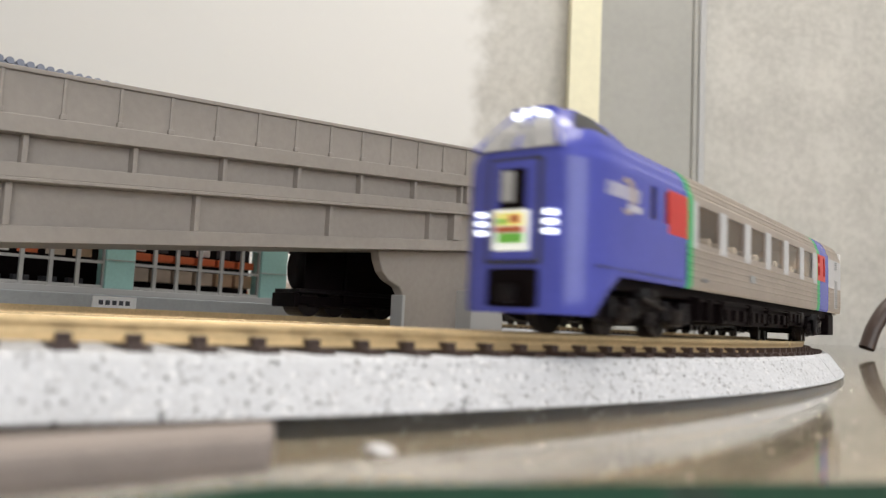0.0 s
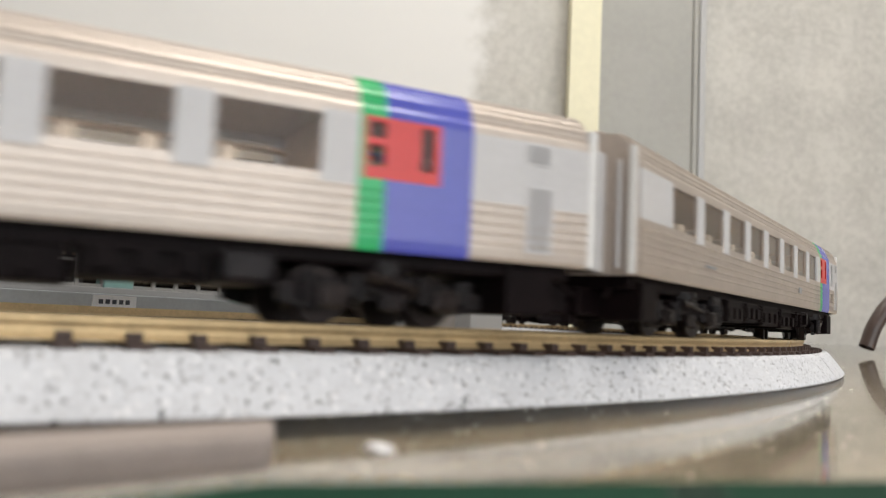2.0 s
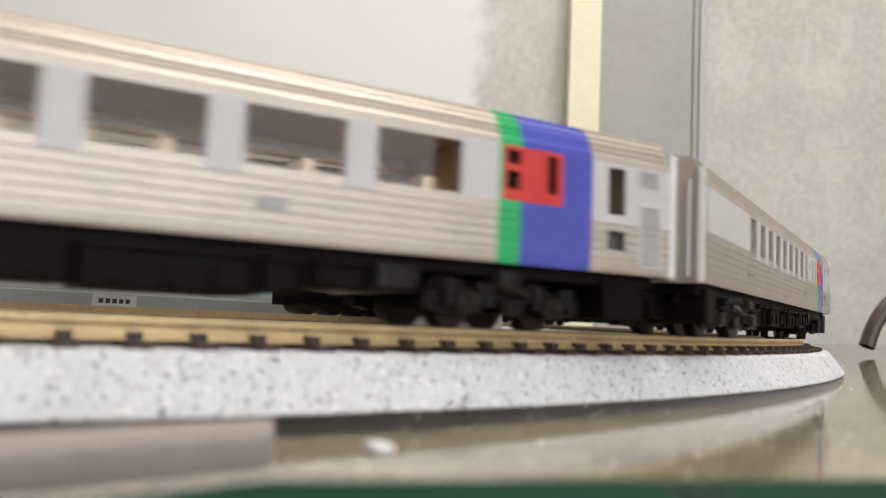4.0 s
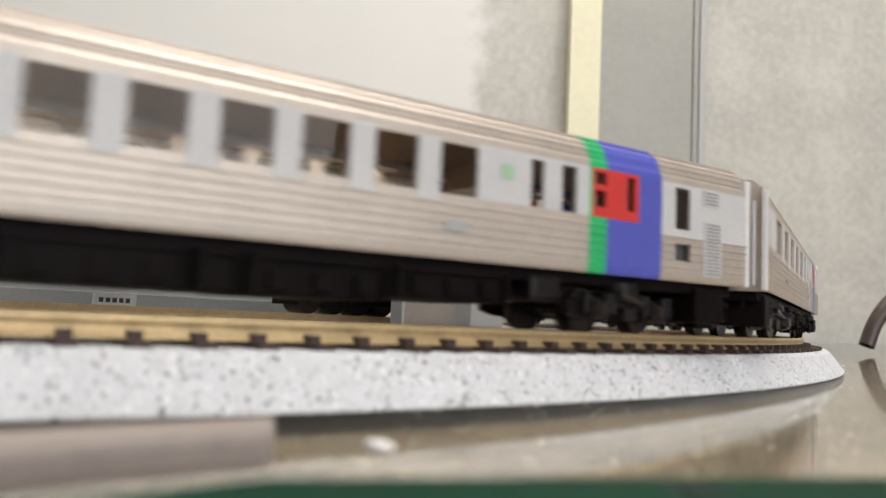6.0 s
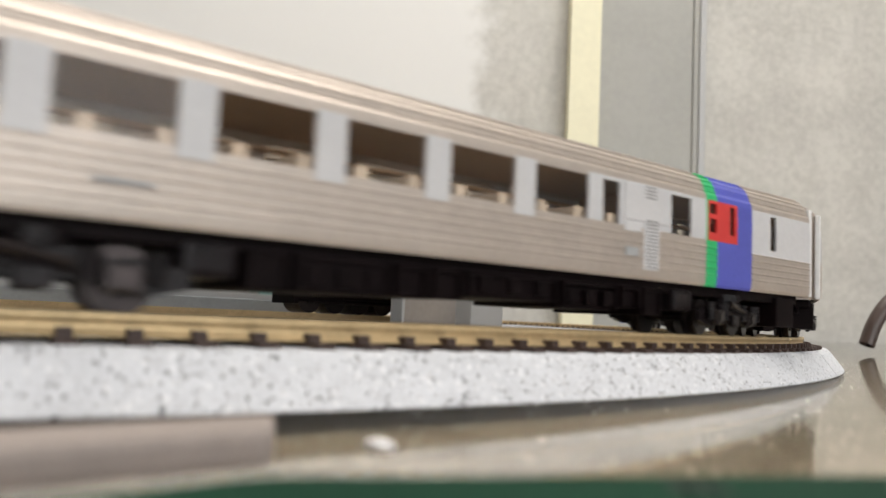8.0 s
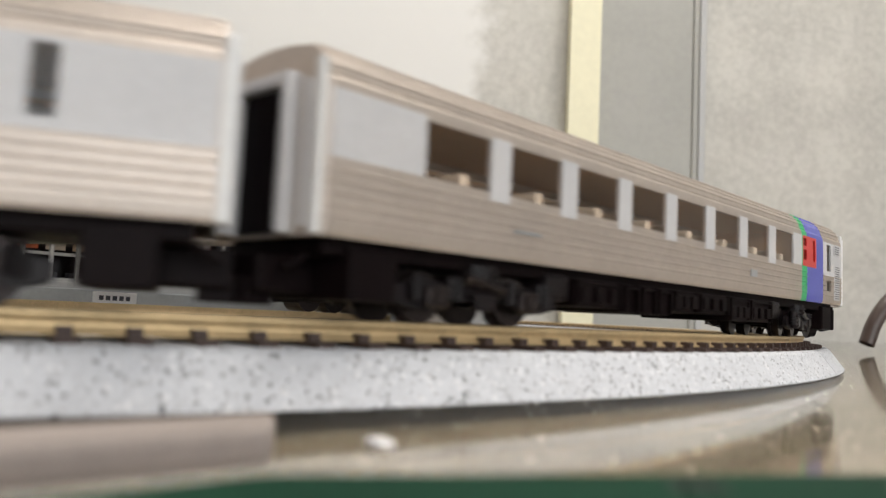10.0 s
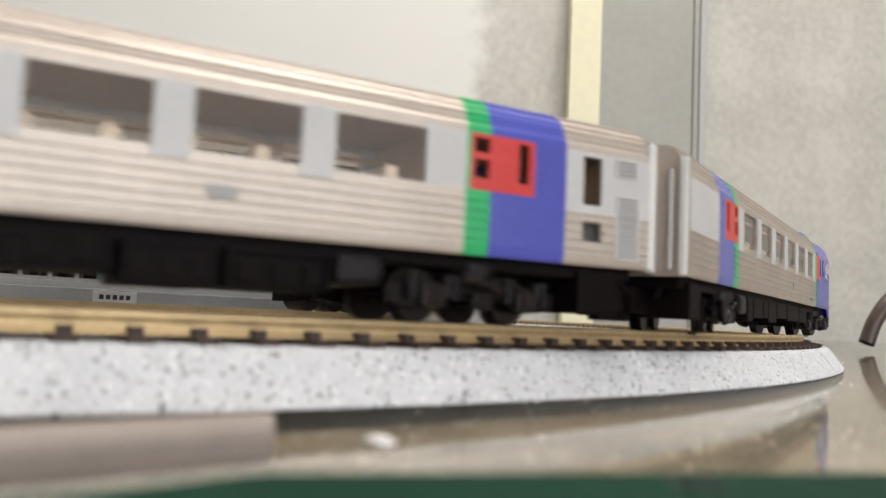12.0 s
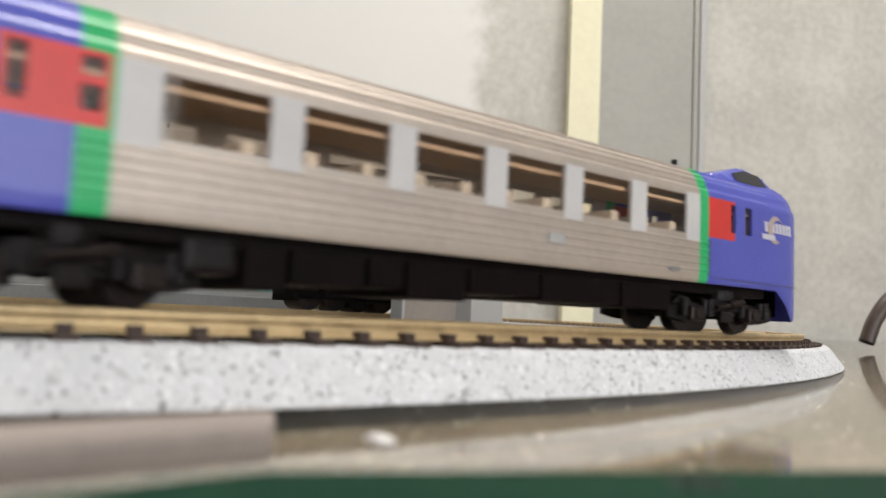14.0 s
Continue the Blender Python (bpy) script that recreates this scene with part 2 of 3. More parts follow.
def curved_track():
    first = None
    for i in range(8):
        a0, a1 = math.radians(45 * i - 62.3), math.radians(45 * i - 17.4)
        tr = tagged(empty("track_section"), "curved track section with brassy rails on pale speckled ballast", "train track", "track loop")
        bm = bmesh.new()
        ring(bm, [(-14.4, 0.07), (14.4, 0.07), (14.5, 0.3), (11.3, BED_TOP - 1.1), (10.5, BED_TOP - 0.55), (-10.5, BED_TOP - 0.55), (-11.3, BED_TOP - 1.1), (-14.5, 0.3)], a0, a1, 64)
        part("roadbed", bm, BALLAST, tr, "pale grey speckled ballast bed")
        bm = bmesh.new()
        ring(bm, [(-13.8, 0.01), (13.8, 0.01), (13.8, 0.06), (-13.8, 0.06)], a0, a1, 64)
        part("underside", bm, UNDERSIDE, tr, "dark brown underside of the roadbed")
        for off in (-4.8, 4.8):
            bm = bmesh.new()
            ring(bm, [(off + r, BED_TOP + z) for r, z in RAIL_SECTION], a0, a1, 96)
            part("rail", bm, NICKEL, tr, "brassy metal rail", True)
        for j in range(46):
            a = a0 + math.radians(0.97826) * (j + 0.574)
            m = Matrix.Translation((RAD * math.sin(a), RAD - RAD * math.cos(a), 0)) @ Matrix.Rotation(a, 4, "Z")
            bm = boxed(-0.95, 0.95, -9.5, 9.5, BED_TOP - 1.0, BED_TOP - 0.02)
            for y in (-4.8, 4.8):
                for k in (-1, 1):
                    box(bm, -0.6, 0.6, y + k * 1.3 - 0.75, y + k * 1.3 + 0.75, BED_TOP - 0.05, BED_TOP + 0.8)
            bmesh.ops.transform(bm, matrix=m, verts=bm.verts)
            part("sleeper", bm, TIE, tr)


# ---- train ----
BEADS = [9.0 + 1.05 * i for i in range(5)]


def profile(bead):
    """The body's section from the near skirt over the roof to the far skirt, (y, z over the rail)."""
    half = [(9.15, 7.1), (9.35, 7.5), (9.45, 8.4)]
    for z in BEADS:
        half += [(9.45, z - 0.16), (9.45 + bead, z - 0.06), (9.45 + bead, z + 0.06), (9.45, z + 0.16)]
    half += [(9.45, 14.3), (9.45, 15.6), (9.45, 17.7), (9.42, 18.5), (9.38, 20.1), (9.35, 20.6), (9.22, 21.4)]
    for i in range(5):
        a = 0.18 + 0.24 * i
        c, s = 8.95 - 3.6 * (1 - math.cos(a)), 21.2 + 3.9 * math.sin(a)
        n = (math.cos(a) * bead * 0.7, math.sin(a) * bead * 0.7)
        half += [(c, s), (c + n[0] - 0.01, s + n[1] + 0.06), (c + n[0] - 0.05, s + n[1] + 0.16), (c - 0.07, s + 0.22)]
    half += [(5.6, 25.1), (3.0, 25.55), (0.0, 25.7)]
    return [(-y, z) for y, z in half] + [(y, z) for y, z in half[-2::-1]]


PROFILE = profile(0.14)
SMOOTH = profile(0.0)


def shell(car, cuts, paint, name="body_shell"):
    """The car's skin: cells between the cuts along u, painted by paint(u, z, side) -> material or None for an opening; one part a colour."""
    cuts = sorted(set(round(c, 3) for c in cuts))
    groups = {}
    for i, (u0, u1) in enumerate(zip(cuts, cuts[1:])):
        for j, ((y0, z0), (y1, z1)) in enumerate(zip(PROFILE, PROFILE[1:])):
            m = paint((u0 + u1) / 2, (z0 + z1) / 2, -1 if y0 + y1 < 0 else 1)
            if m is not None:
                groups.setdefault(m, []).append((i, j))
    names = {GREEN: "green_band", BLUE: "blue_band", RED: "door_leaf", PALE: "window_surround", WHITE: "white_panel", STEEL: name}
    for m, cells in groups.items():
        left = set(cells)
        while left:
            patch, todo = [], [min(left)]
            left.discard(todo[0])
            while todo:
                i, j = todo.pop()
                patch.append((i, j))
                for q in ((i + 1, j), (i - 1, j), (i, j + 1), (i, j - 1)):
                    if q in left:
                        left.discard(q)
                        todo.append(q)
            skin_patch(car, names.get(m, name), m, cuts, patch)


def skin_patch(car, name, m, cuts, cells):
    bm, seen = bmesh.new(), {}
    prof = SMOOTH if m is BLUE or m is RED else PROFILE

    def v(i, j):
        if (i, j) not in seen:
            y, z = prof[j]
            seen[i, j] = bm.verts.new((cuts[i], y, z))
        return seen[i, j]

    for i, j in cells:
        bm.faces.new((v(i, j), v(i + 1, j), v(i + 1, j + 1), v(i, j + 1)))
    ob = part(name, bm, m, car, raw=True)
    sol = ob.modifiers.new("thickness", "SOLIDIFY")
    sol.thickness, sol.offset = 0.0005, -1


def bogie(car, u, turn):
    b = empty("bogie", Matrix.Translation((u * MM, 0, -0.35 * MM)) @ Matrix.Rotation(turn, 4, "Z"))
    b.parent = car
    for y in (-1, 1):
        bm = bmesh.new()
        prism(bm, [(-12, 2.2), (-9.5, 1.6), (-7, 1.4), (-4.5, 2.6), (4.5, 2.6), (7, 1.4), (9.5, 1.6), (12, 2.2), (12, 3.8), (7, 4.6), (3, 4.0), (-3, 4.0), (-7, 4.6), (-12, 3.8)], y * 7.0, y * 7.7)
        for x in (-6.6, 6.6):
            rod(bm, (x, y * 7.2, 2.9), (x, y * 8.5, 2.9), 1.15, 12)
            rod(bm, (x - 2.1, y * 8.0, 2.8), (x - 2.1, y * 8.0, 5.0), 0.55, 8)
            rod(bm, (x + 2.1, y * 8.0, 2.8), (x + 2.1, y * 8.0, 5.0), 0.55, 8)
        box(bm, -3.2, 3.2, y * 7.4, y * 8.4, 3.2, 5.2, 0.3)
        box(bm, -1.4, 1.4, y * 8.0, y * 8.8, 1.6, 3.4, 0.25)
        rod(bm, (-5, y * 8.1, 4.2), (5, y * 8.1, 3.2), 0.4, 8)
        part("side_frame", bm, DARK, b, "black moulded bogie side frame")
        for x in (-9.4, -3.8, 3.8, 9.4):
            bm = bmesh.new()
            for k in range(5):
                rod(bm, (x, y * 8.35, 2.5 + 0.55 * k), (x, y * 8.35, 2.82 + 0.55 * k), 0.72, 10)
            rod(bm, (x, y * 8.35, 2.4), (x, y * 8.35, 5.1), 0.4, 8)
            part("coil_spring", bm, DARK, b)
        for x in (-6.6, 6.6):
            bm = boxed(x - 1.5, x + 1.5, y * 8.0, y * 8.9, 1.7, 4.0, bevel=0.3)
            rod(bm, (x, y * 8.8, 2.9), (x, y * 9.15, 2.9), 0.85, 12)
            for q in (-1.1, 1.1):
                rod(bm, (x + q, y * 8.8, 3.7), (x + q, y * 9.05, 3.7), 0.22, 6)
                rod(bm, (x + q, y * 8.8, 2.0), (x + q, y * 9.05, 2.0), 0.22, 6)
            part("axle_box", bm, GUNMETAL, b, "glossy dark axle box")
        bm = bmesh.new()
        rod(bm, (0, y * 6.6, 5.1), (0, y * 6.6, 6.6), 2.4, 16)
        rod(bm, (0, y * 6.6, 5.6), (0, y * 6.6, 6.0), 2.7, 16)
        part("air_spring", bm, DARK, b)
        bm = bmesh.new()
        rod(bm, (-3.4, y * 9.0, 5.0), (2.6, y * 9.0, 3.9), 0.34, 8)
        rod(bm, (-3.4, y * 9.0, 5.0), (-0.6, y * 9.0, 4.5), 0.55, 8)
        part("damper", bm, GUNMETAL, b)
    part("bolster", boxed(-4, 4, -7, 7, 3.2, 5.4, bevel=0.4), BLACK, b)
    for x in (-6.6, 6.6):
        bm = bmesh.new()
        rod(bm, (0, -6.5, 0), (0, 6.5, 0), 0.7, 8)
        for y in (-1, 1):
            rod(bm, (0, y * 4.3, 0), (0, y * 5.6, 0), 2.8, 24)
            rod(bm, (0, y * 3.7, 0), (0, y * 4.3, 0), 3.2, 24)
            rod(bm, (0, y * 5.5, 0), (0, y * 5.8, 0), 1.5, 12)
        w = part("wheelset", bm, GUNMETAL, b, "dark metal wheelset")
        w.matrix_basis = Matrix.Translation((x * MM, 0, 2.8 * MM))
        WHEELS.append(w)


WHEELS = []
CARS = []
TURN = math.asin(50 / RAD)


def underframe(car, rnd, u0=-34, u1=34, front=-73.5):
    part("chassis", boxed(front, 73.5, -7.6, 7.6, 5.6, 7.6, bevel=0.3), BLACK, car, "black plastic chassis")
    u = u0
    while u < u1 - 3:
        w = min(rnd.choice((5, 7, 9, 12, 16)), u1 - u)
        low = rnd.uniform(1.9, 3.2)
        bm = boxed(u + 0.3, u + w - 0.3, -rnd.uniform(7.8, 8.7), 8.3, low, 6.2, bevel=0.25)
        if w > 8:
            for k in range(3):
                x = u + w * (k + 0.7) / 3.4
                part("access_panel", boxed(x - 0.9, x + 0.9, -8.95, -8.2, low + 0.7, low + 2.6, bevel=0.1), BLACK, car)
        for k in (u + 0.5, u + w - 0.9):
            box(bm, k, k + 0.4, -8.95, -8.0, low + 0.2, 6.0)
        box(bm, u + 0.5, u + w - 0.5, -8.85, -8.0, 5.5, 5.8)
        part("equipment_box", bm, BLACK, car, "black underfloor equipment box")
        u += w
    for e in (-1, 1):
        if e < 0 and front > -70:
            continue
        part("air_tank", boxed(e * 37 - 2.6, e * 37 + 2.6, -8.3, 8.3, 3.0, 6.4, bevel=0.8), DARK, car)
        part("end_box", boxed(e * 67.8 - 3.0, e * 67.8 + 3.0, -8.4, 8.4, 1.5, 6.6, bevel=0.3), BLACK, car)


def pane_at(car, u0, u1, z0, z1, mat=PANE, name="window_pane"):
    for y in (-1, 1):
        ob = part(name, boxed(u0 - 0.3, u1 + 0.3, y * 9.0 - 0.12, y * 9.0 + 0.12, z0 - 0.2, z1 + 0.2), mat, car)
        if mat is PANE:
            ob.visible_shadow = False


def cabin(car, u0, u1, seats_to):
    part("cabin_floor", boxed(u0, u1, -8.3, 8.3, 9.0, 13.0), INK, car)
    part("cabin_ceiling", boxed(u0, u1, -8.0, 8.0, 20.9, 21.4), CABIN, car)
    part("luggage_rack", boxed(u0, u1, 6.6, 8.2, 18.9, 19.3), CABIN, car)
    for u in (u0, seats_to, u1):
        part("cabin_partition", boxed(u - 0.4, u + 0.4, -8.2, 8.2, 13, 20.9), CABIN, car)
    u = u0 + 3
    while u < seats_to - 4:
        for y in (-5.4, 5.4):
            bm = boxed(u, u + 1.6, y - 2.9, y + 2.9, 13.0, 15.9, bevel=0.4)
            box(bm, u + 1.6, u + 4.4, y - 2.9, y + 2.9, 13.0, 14.0, 0.3)
            part("seat", bm, SEATS, car, "beige moulded seats")
        u += 6.8


def end_wall(car, e):
    """The flat gangway end at u = e * 75."""
    u = e * 75.0
    bm = bmesh.new()
    pts = [(y * 0.985, z) for y, z in PROFILE if z > 7]
    a = [bm.verts.new((u - e * 0.9, y, z)) for y, z in pts]
    b = [bm.verts.new((u, y * 0.97, z)) for y, z in pts]
    bm.faces.new(a)
    bm.faces.new(b)
    for i in range(len(pts) - 1):
        bm.faces.new((a[i], a[i + 1], b[i + 1], b[i]))
    part("end_wall", bm, STEEL, car, "grey-brown car end")
    for y in (-1, 1):
        part("corner_post", boxed(u - 0.2, u + e * 1.0, y * 8.2, y * 9.2, 7.2, 23.2, bevel=0.25), WHITE, car, "white corner post")
        part("gangway_post", boxed(u, u + e * 1.5, y * 3.7, y * 4.9, 7.4, 22.0, bevel=0.3), PALE, car)
        bm = bmesh.new()
        rod(bm, (u + e * 0.7, y * 7.0, 8.0), (u + e * 0.7, y * 7.0, 21.5), 0.3, 8)
        part("drain_pipe", bm, PALE, car)
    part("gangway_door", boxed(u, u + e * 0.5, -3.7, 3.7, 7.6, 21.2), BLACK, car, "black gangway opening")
    part("gangway_head", boxed(u, u + e * 1.5, -4.9, 4.9, 21.2, 22.6, bevel=0.4), PALE, car)
    bm = boxed(min(u - e * 5, u + e * 2.0), max(u - e * 5, u + e * 2.0), -2.6, 2.6, 2.0, 5.6, bevel=0.4)
    box(bm, min(u - e * 1, u + e * 2.4), max(u - e * 1, u + e * 2.4), -1.2, 1.2, 0.8, 3.4, 0.3)
    for y in (-5.2, 5.2):
        rod(bm, (u - e * 1.5, y, 5.6), (u + e * 0.8, y, 4.2), 0.4, 8)
    part("coupler", bm, BLACK, car, "black coupler with hoses")
    part("roof_hatch", boxed(u - e * 8, u - e * 1, -3.5, 3.5, 25.2, 26.0, bevel=0.3), STEEL, car)


def car_windows(kind):
    """Openings of a car: (u0, u1, z0, z1)."""
    if kind == "coach":
        w = [(-62.65 + 13.68 * i, -52.55 + 13.68 * i, 14.3, 20.1) for i in range(8)]
        return w + [(64.2, 67.0, 14.3, 20.1), (64.2, 67.0, 9.7, 12.6)]
    if kind == "narrow":
        w = [(-45.6 + 8.19 * i, -40.4 + 8.19 * i, 14.3, 20.1) for i in range(9)]
        return w + [(33.0, 35.0, 14.3, 20.1), (37.9, 40.4, 14.3, 20.1), (58.9, 62.0, 14.3, 20.1), (58.9, 62.0, 9.7, 12.6)]
    if kind == "service":
        w = [(-65.25 + 13.68 * i, -55.15 + 13.68 * i, 14.3, 20.1) for i in range(6)]
        return w + [(16.2, 19.8, 14.3, 20.1), (31.8, 37.0, 14.3, 20.1), (60.5, 62.6, 14.3, 20.1)]
    return [(-35.75 + 13.68 * i, -25.65 + 13.68 * i, 14.3, 20.1) for i in range(6)]


GRILLES = {"coach": [(69.6, 72.6, 8.4, 15.6), (69.4, 72.2, 18.4, 20.2)], "narrow": [(65.4, 68.4, 8.4, 15.6), (65.0, 67.8, 18.4, 20.2)],
           "service": [(25.6, 28.4, 8.8, 15.4), (25.2, 27.8, 18.6, 20.2)]}


def coach(kind, index):
    """A car with two gangway ends, front at u = -70.5."""
    rnd = random.Random(40 + index)
    car = empty("passenger_car")
    wins = car_windows(kind)
    g = {"coach": 48.15, "narrow": 42.6, "service": 41.0}[kind]
    green, blue = (g, g + 3.1), (g + 3.1, g + 13.5)
    red = (g + 0.5, g + 9.0, 14.3, 20.6)
    rwin = [(g + 1.0, g + 2.9, 18.5, 20.1), (g + 1.0, g + 2.9, 15.6, 17.7), (g + 6.8, g + 8.2, 15.6, 20.1)]
    cuts = [-74.6, 74.6, -64.0, g, g + 3.1, g + 13.5, red[0], red[1], g - 2.6, 70.0]
    for w in wins + rwin:
        cuts += [w[0], w[1]]
    mains = [w for w in wins if w[1] - w[0] > 4 and w[1] < (24 if kind == "service" else 46)]
    lo, hi = mains[0][0], mains[-1][1]

    def paint(u, z, side):
        for u0, u1, z0, z1 in wins + rwin:
            if u0 < u < u1 and z0 < z < z1:
                return None
        if red[0] < u < red[1] and red[2] < z < red[3]:
            return RED
        if green[0] < u < green[1]:
            return GREEN
        if blue[0] < u < blue[1]:
            return BLUE
        if 13.9 < z < 20.8 and (u < lo or (hi < u < g)):
            return PALE
        if u > g + 13.5 and 13.3 < z < 20.7:
            return PALE
        return STEEL

    shell(car, cuts, paint)
    for w in wins + rwin:
        pane_at(car, *w)
    # pale posts between the windows
    for a, b in zip(mains, mains[1:]):
        for y in (-1, 1):
            part("window_post", boxed(a[1] + 0.05, b[0] - 0.05, y * 9.5 - 0.12, y * 9.5 + 0.12, 13.3, 20.4, bevel=0.08), PALE, car, "pale grey window post")
    if kind == "service":
        for y in (-1, 1):
            for u0, u1, z0, z1 in ((20.6, 31.0, 15.2, 20.4), (25.4, 28.6, 8.6, 14.6), (20.8, 24.4, 13.6, 15.0)):
                part("wash_room_panel", boxed(u0, u1, y * 9.5 - 0.15, y * 9.5 + 0.15, z0, z1, bevel=0.08), PALE, car)
    if kind == "narrow":
        for y in (-1, 1):
            bm = bmesh.new()
            for k in range(4):
                a = k * math.pi / 2 + 0.8
                rod(bm, (29.3 + 0.55 * math.cos(a), y * 9.5, 18 + 0.55 * math.sin(a)), (29.3 + 0.55 * math.cos(a), y * 9.62, 18 + 0.55 * math.sin(a)), 0.55, 12)
            part("leaf_emblem", bm, LEAF, car, "small green four-leaf emblem")
    for y in (-1, 1):
        for u0, u1, z0, z1 in GRILLES[kind]:
            part("vent_surround", boxed(u0 - 0.4, u1 + 0.4, y * 9.5 - 0.08, y * 9.5 + 0.08, z0 - 0.3, z1 + 0.3, bevel=0.05), PALE, car)
            bm = bmesh.new()
            k = z0
            while k < z1:
                box(bm, u0, u1, y * 9.6 - 0.06, y * 9.6 + 0.06, k, k + 0.22)
                k += 0.5
            part("vent_grille", bm, LOUVRE, car, "grey louvred vent")
        bm = boxed(21.0, 23.8, y * 9.62 - 0.1, y * 9.62 + 0.1, 10.2, 11.4)
        part("number_plate", bm, GRID, car, "small pale plate")
        part("step_mark", boxed(-48, -43, y * 9.62 - 0.1, y * 9.62 + 0.1, 10.3, 10.6), PLATFORM, car)
    cabin(car, -66, 69, 46 if kind == "coach" else 32)
    underframe(car, rnd)
    end_wall(car, -1)
    end_wall(car, 1)
    bogie(car, -50, -TURN)
    bogie(car, 50, TURN)
    return car


def cab_car(index, back=2.0):
    """A car with a cab at u = -74 and a gangway end at u = 70.5."""
    rnd = random.Random(70 + index)
    car = empty("cab_car")
    wins = car_windows("cab")
    rwin = [(47.6, 49.4, 18.5, 20.1), (47.6, 49.4, 15.6, 17.7), (53.4, 54.8, 15.6, 20.1)]
    cabwin = [(-49.4, -48.0, 15.6, 20.1), (-54.4, -52.4, 15.6, 20.1)]
    cuts = [-60.0, 74.6, -42.4 + back, -40.0 + back, 46.6, 49.5, 59.4, 47.1, 55.6, -50.0 + back, 44.6]
    for w in wins + rwin + cabwin:
        cuts += [w[0], w[1]]

    def paint(u, z, side):
        for u0, u1, z0, z1 in wins + rwin + cabwin:
            if u0 < u < u1 and z0 < z < z1:
                return None
        if 14.3 < z < 20.6 and (47.1 < u < 55.6 or -50.0 + back < u < -42.4 + back):
            return RED
        if u < -42.4 + back or 49.5 < u < 59.4:
            return BLUE
        if u < -40.0 + back or 46.6 < u < 49.5:
            return GREEN
        if 13.6 < z < 20.8 and (u > 59.4 or u < -35.7 or 42.8 < u < 46.6):
            return PALE
        return STEEL

    shell(car, cuts, paint)
    for w in wins + rwin + cabwin:
        pane_at(car, *w)
    for a, b in zip(wins, wins[1:]):
        for y in (-1, 1):
            part("window_post", boxed(a[1] + 0.05, b[0] - 0.05, y * 9.5 - 0.12, y * 9.5 + 0.12, 13.3, 20.4, bevel=0.08), PALE, car, "pale grey window post")
    # rounded cab nose: sections from the car body to the front face
    bm = bmesh.new()
    rings = []
    steps = [(-60.0, 1.0, 0.0), (-63, 1.0, 0.3), (-66, 0.995, 0.4), (-67.8, 0.98, 0.2), (-69.4, 0.95, -0.2), (-70.8, 0.895, -0.8), (-71.9, 0.82, -1.4), (-72.7, 0.73, -1.9), (-73.2, 0.62, -2.2), (-73.5, 0.48, -2.4)]
    for u, k, rise in steps:
        row = []
        for y, z in SMOOTH:
            if z < 8.0:
                low = 7.1 if u > -64 else max(2.0, 7.1 - (-64 - u) * 0.95)
                z = low + (z - 7.1)
            elif z < 13.5 and u < -64:
                low = max(2.0, 7.1 - (-64 - u) * 0.95)
                z = low + 0.9 + (z - 8.0) * (13.5 - low - 0.9) / 5.5
            if z > 21:
                z += rise * (z - 21) / 4.7
                if u < -69:
                    z -= (-69 - u) * 0.085 * (z - 21)
            row.append(bm.verts.new((u, y * k, z)))
        rings.append(row)
    for p, q in zip(rings, rings[1:]):
        for i in range(len(p) - 1):
            bm.faces.new((p[i], p[i + 1], q[i + 1], q[i]))
    bm.faces.new(rings[-1])
    nose = part("cab_nose", bm, BLUE, car, "rounded lavender-blue cab front", True)
    bm = bmesh.new()
    box(bm, -47.5, -44.5, -2.0, 2.0, 25.4, 26.2, 0.2)
    rod(bm, (-46, 0, 26), (-46, 0, 28.2), 0.5, 10)
    part("roof_horn", bm, DARK, car, "small roof fitting")
    # raised driver's cabin with dark windscreen
    bm = bmesh.new()
    prism(bm, [(-72.8, 22.5), (-71.0, 25.5), (-69.2, 27.4), (-66.5, 28.6), (-62, 29.1), (-57.5, 28.0), (-52.5, 26.6), (-47.5, 25.3)], -6.0, 6.0)
    for q in bm.verts:
        q.co.y *= 1 - 0.45 * (q.co.z - 22.5) / 6.6
    bmesh.ops.bevel(bm, geom=bm.edges[:], offset=0.8, segments=2, affect="EDGES")
    part("driver_cabin", bm, BLUE, car, "raised blue driver's cabin", True)
    bm = bmesh.new()
    prism(bm, [(-73.9, 22.0), (-72.4, 24.6), (-69.8, 27.4), (-69.0, 27.0), (-72, 22.0)], -6.0, 6.0)
    for q in bm.verts:
        q.co.y *= 1 - 0.55 * (q.co.z - 22.0) / 5.4
    part("windscreen", bm, SCREEN, car, "glossy windscreen, coloured pale for the ceiling's reflection")
    for y in (-1, 1):
        bm = bmesh.new()
        prism(bm, [(-68.4, 25.6), (-66.4, 28.0), (-61.5, 28.3), (-57.0, 27.2), (-57.5, 25.9)], y * 5.9, y * 6.15)
        for q in bm.verts:
            q.co.y *= 1 - 0.45 * (q.co.z - 22.5) / 6.6
        part("side_windscreen", bm, DARKPANE, car)
    part("lamp_housing", boxed(-70.4, -67.0, -3.0, 3.0, 26.2, 28.3, bevel=0.8), BLUE, car, "blue roof lamp housing")
    for y, z in ((-2.1, 27.0), (-0.75, 27.4), (0.75, 27.4), (2.1, 27.0)):
        bm = bmesh.new()
        rod(bm, (-70.75, y, z), (-70.0, y, z), 0.5, 14)
        part("roof_lamp", bm, HEADLIGHT if index == 0 else SILVER, car, "round white roof headlamp")
    for y in (-1, 1):
        bm = bmesh.new()
        rod(bm, (-73.7, y * 2.0, 22.3), (-71.7, y * 0.7, 25.4), 0.16, 6)
        part("wiper", bm, INK, car)
    bm = bmesh.new()
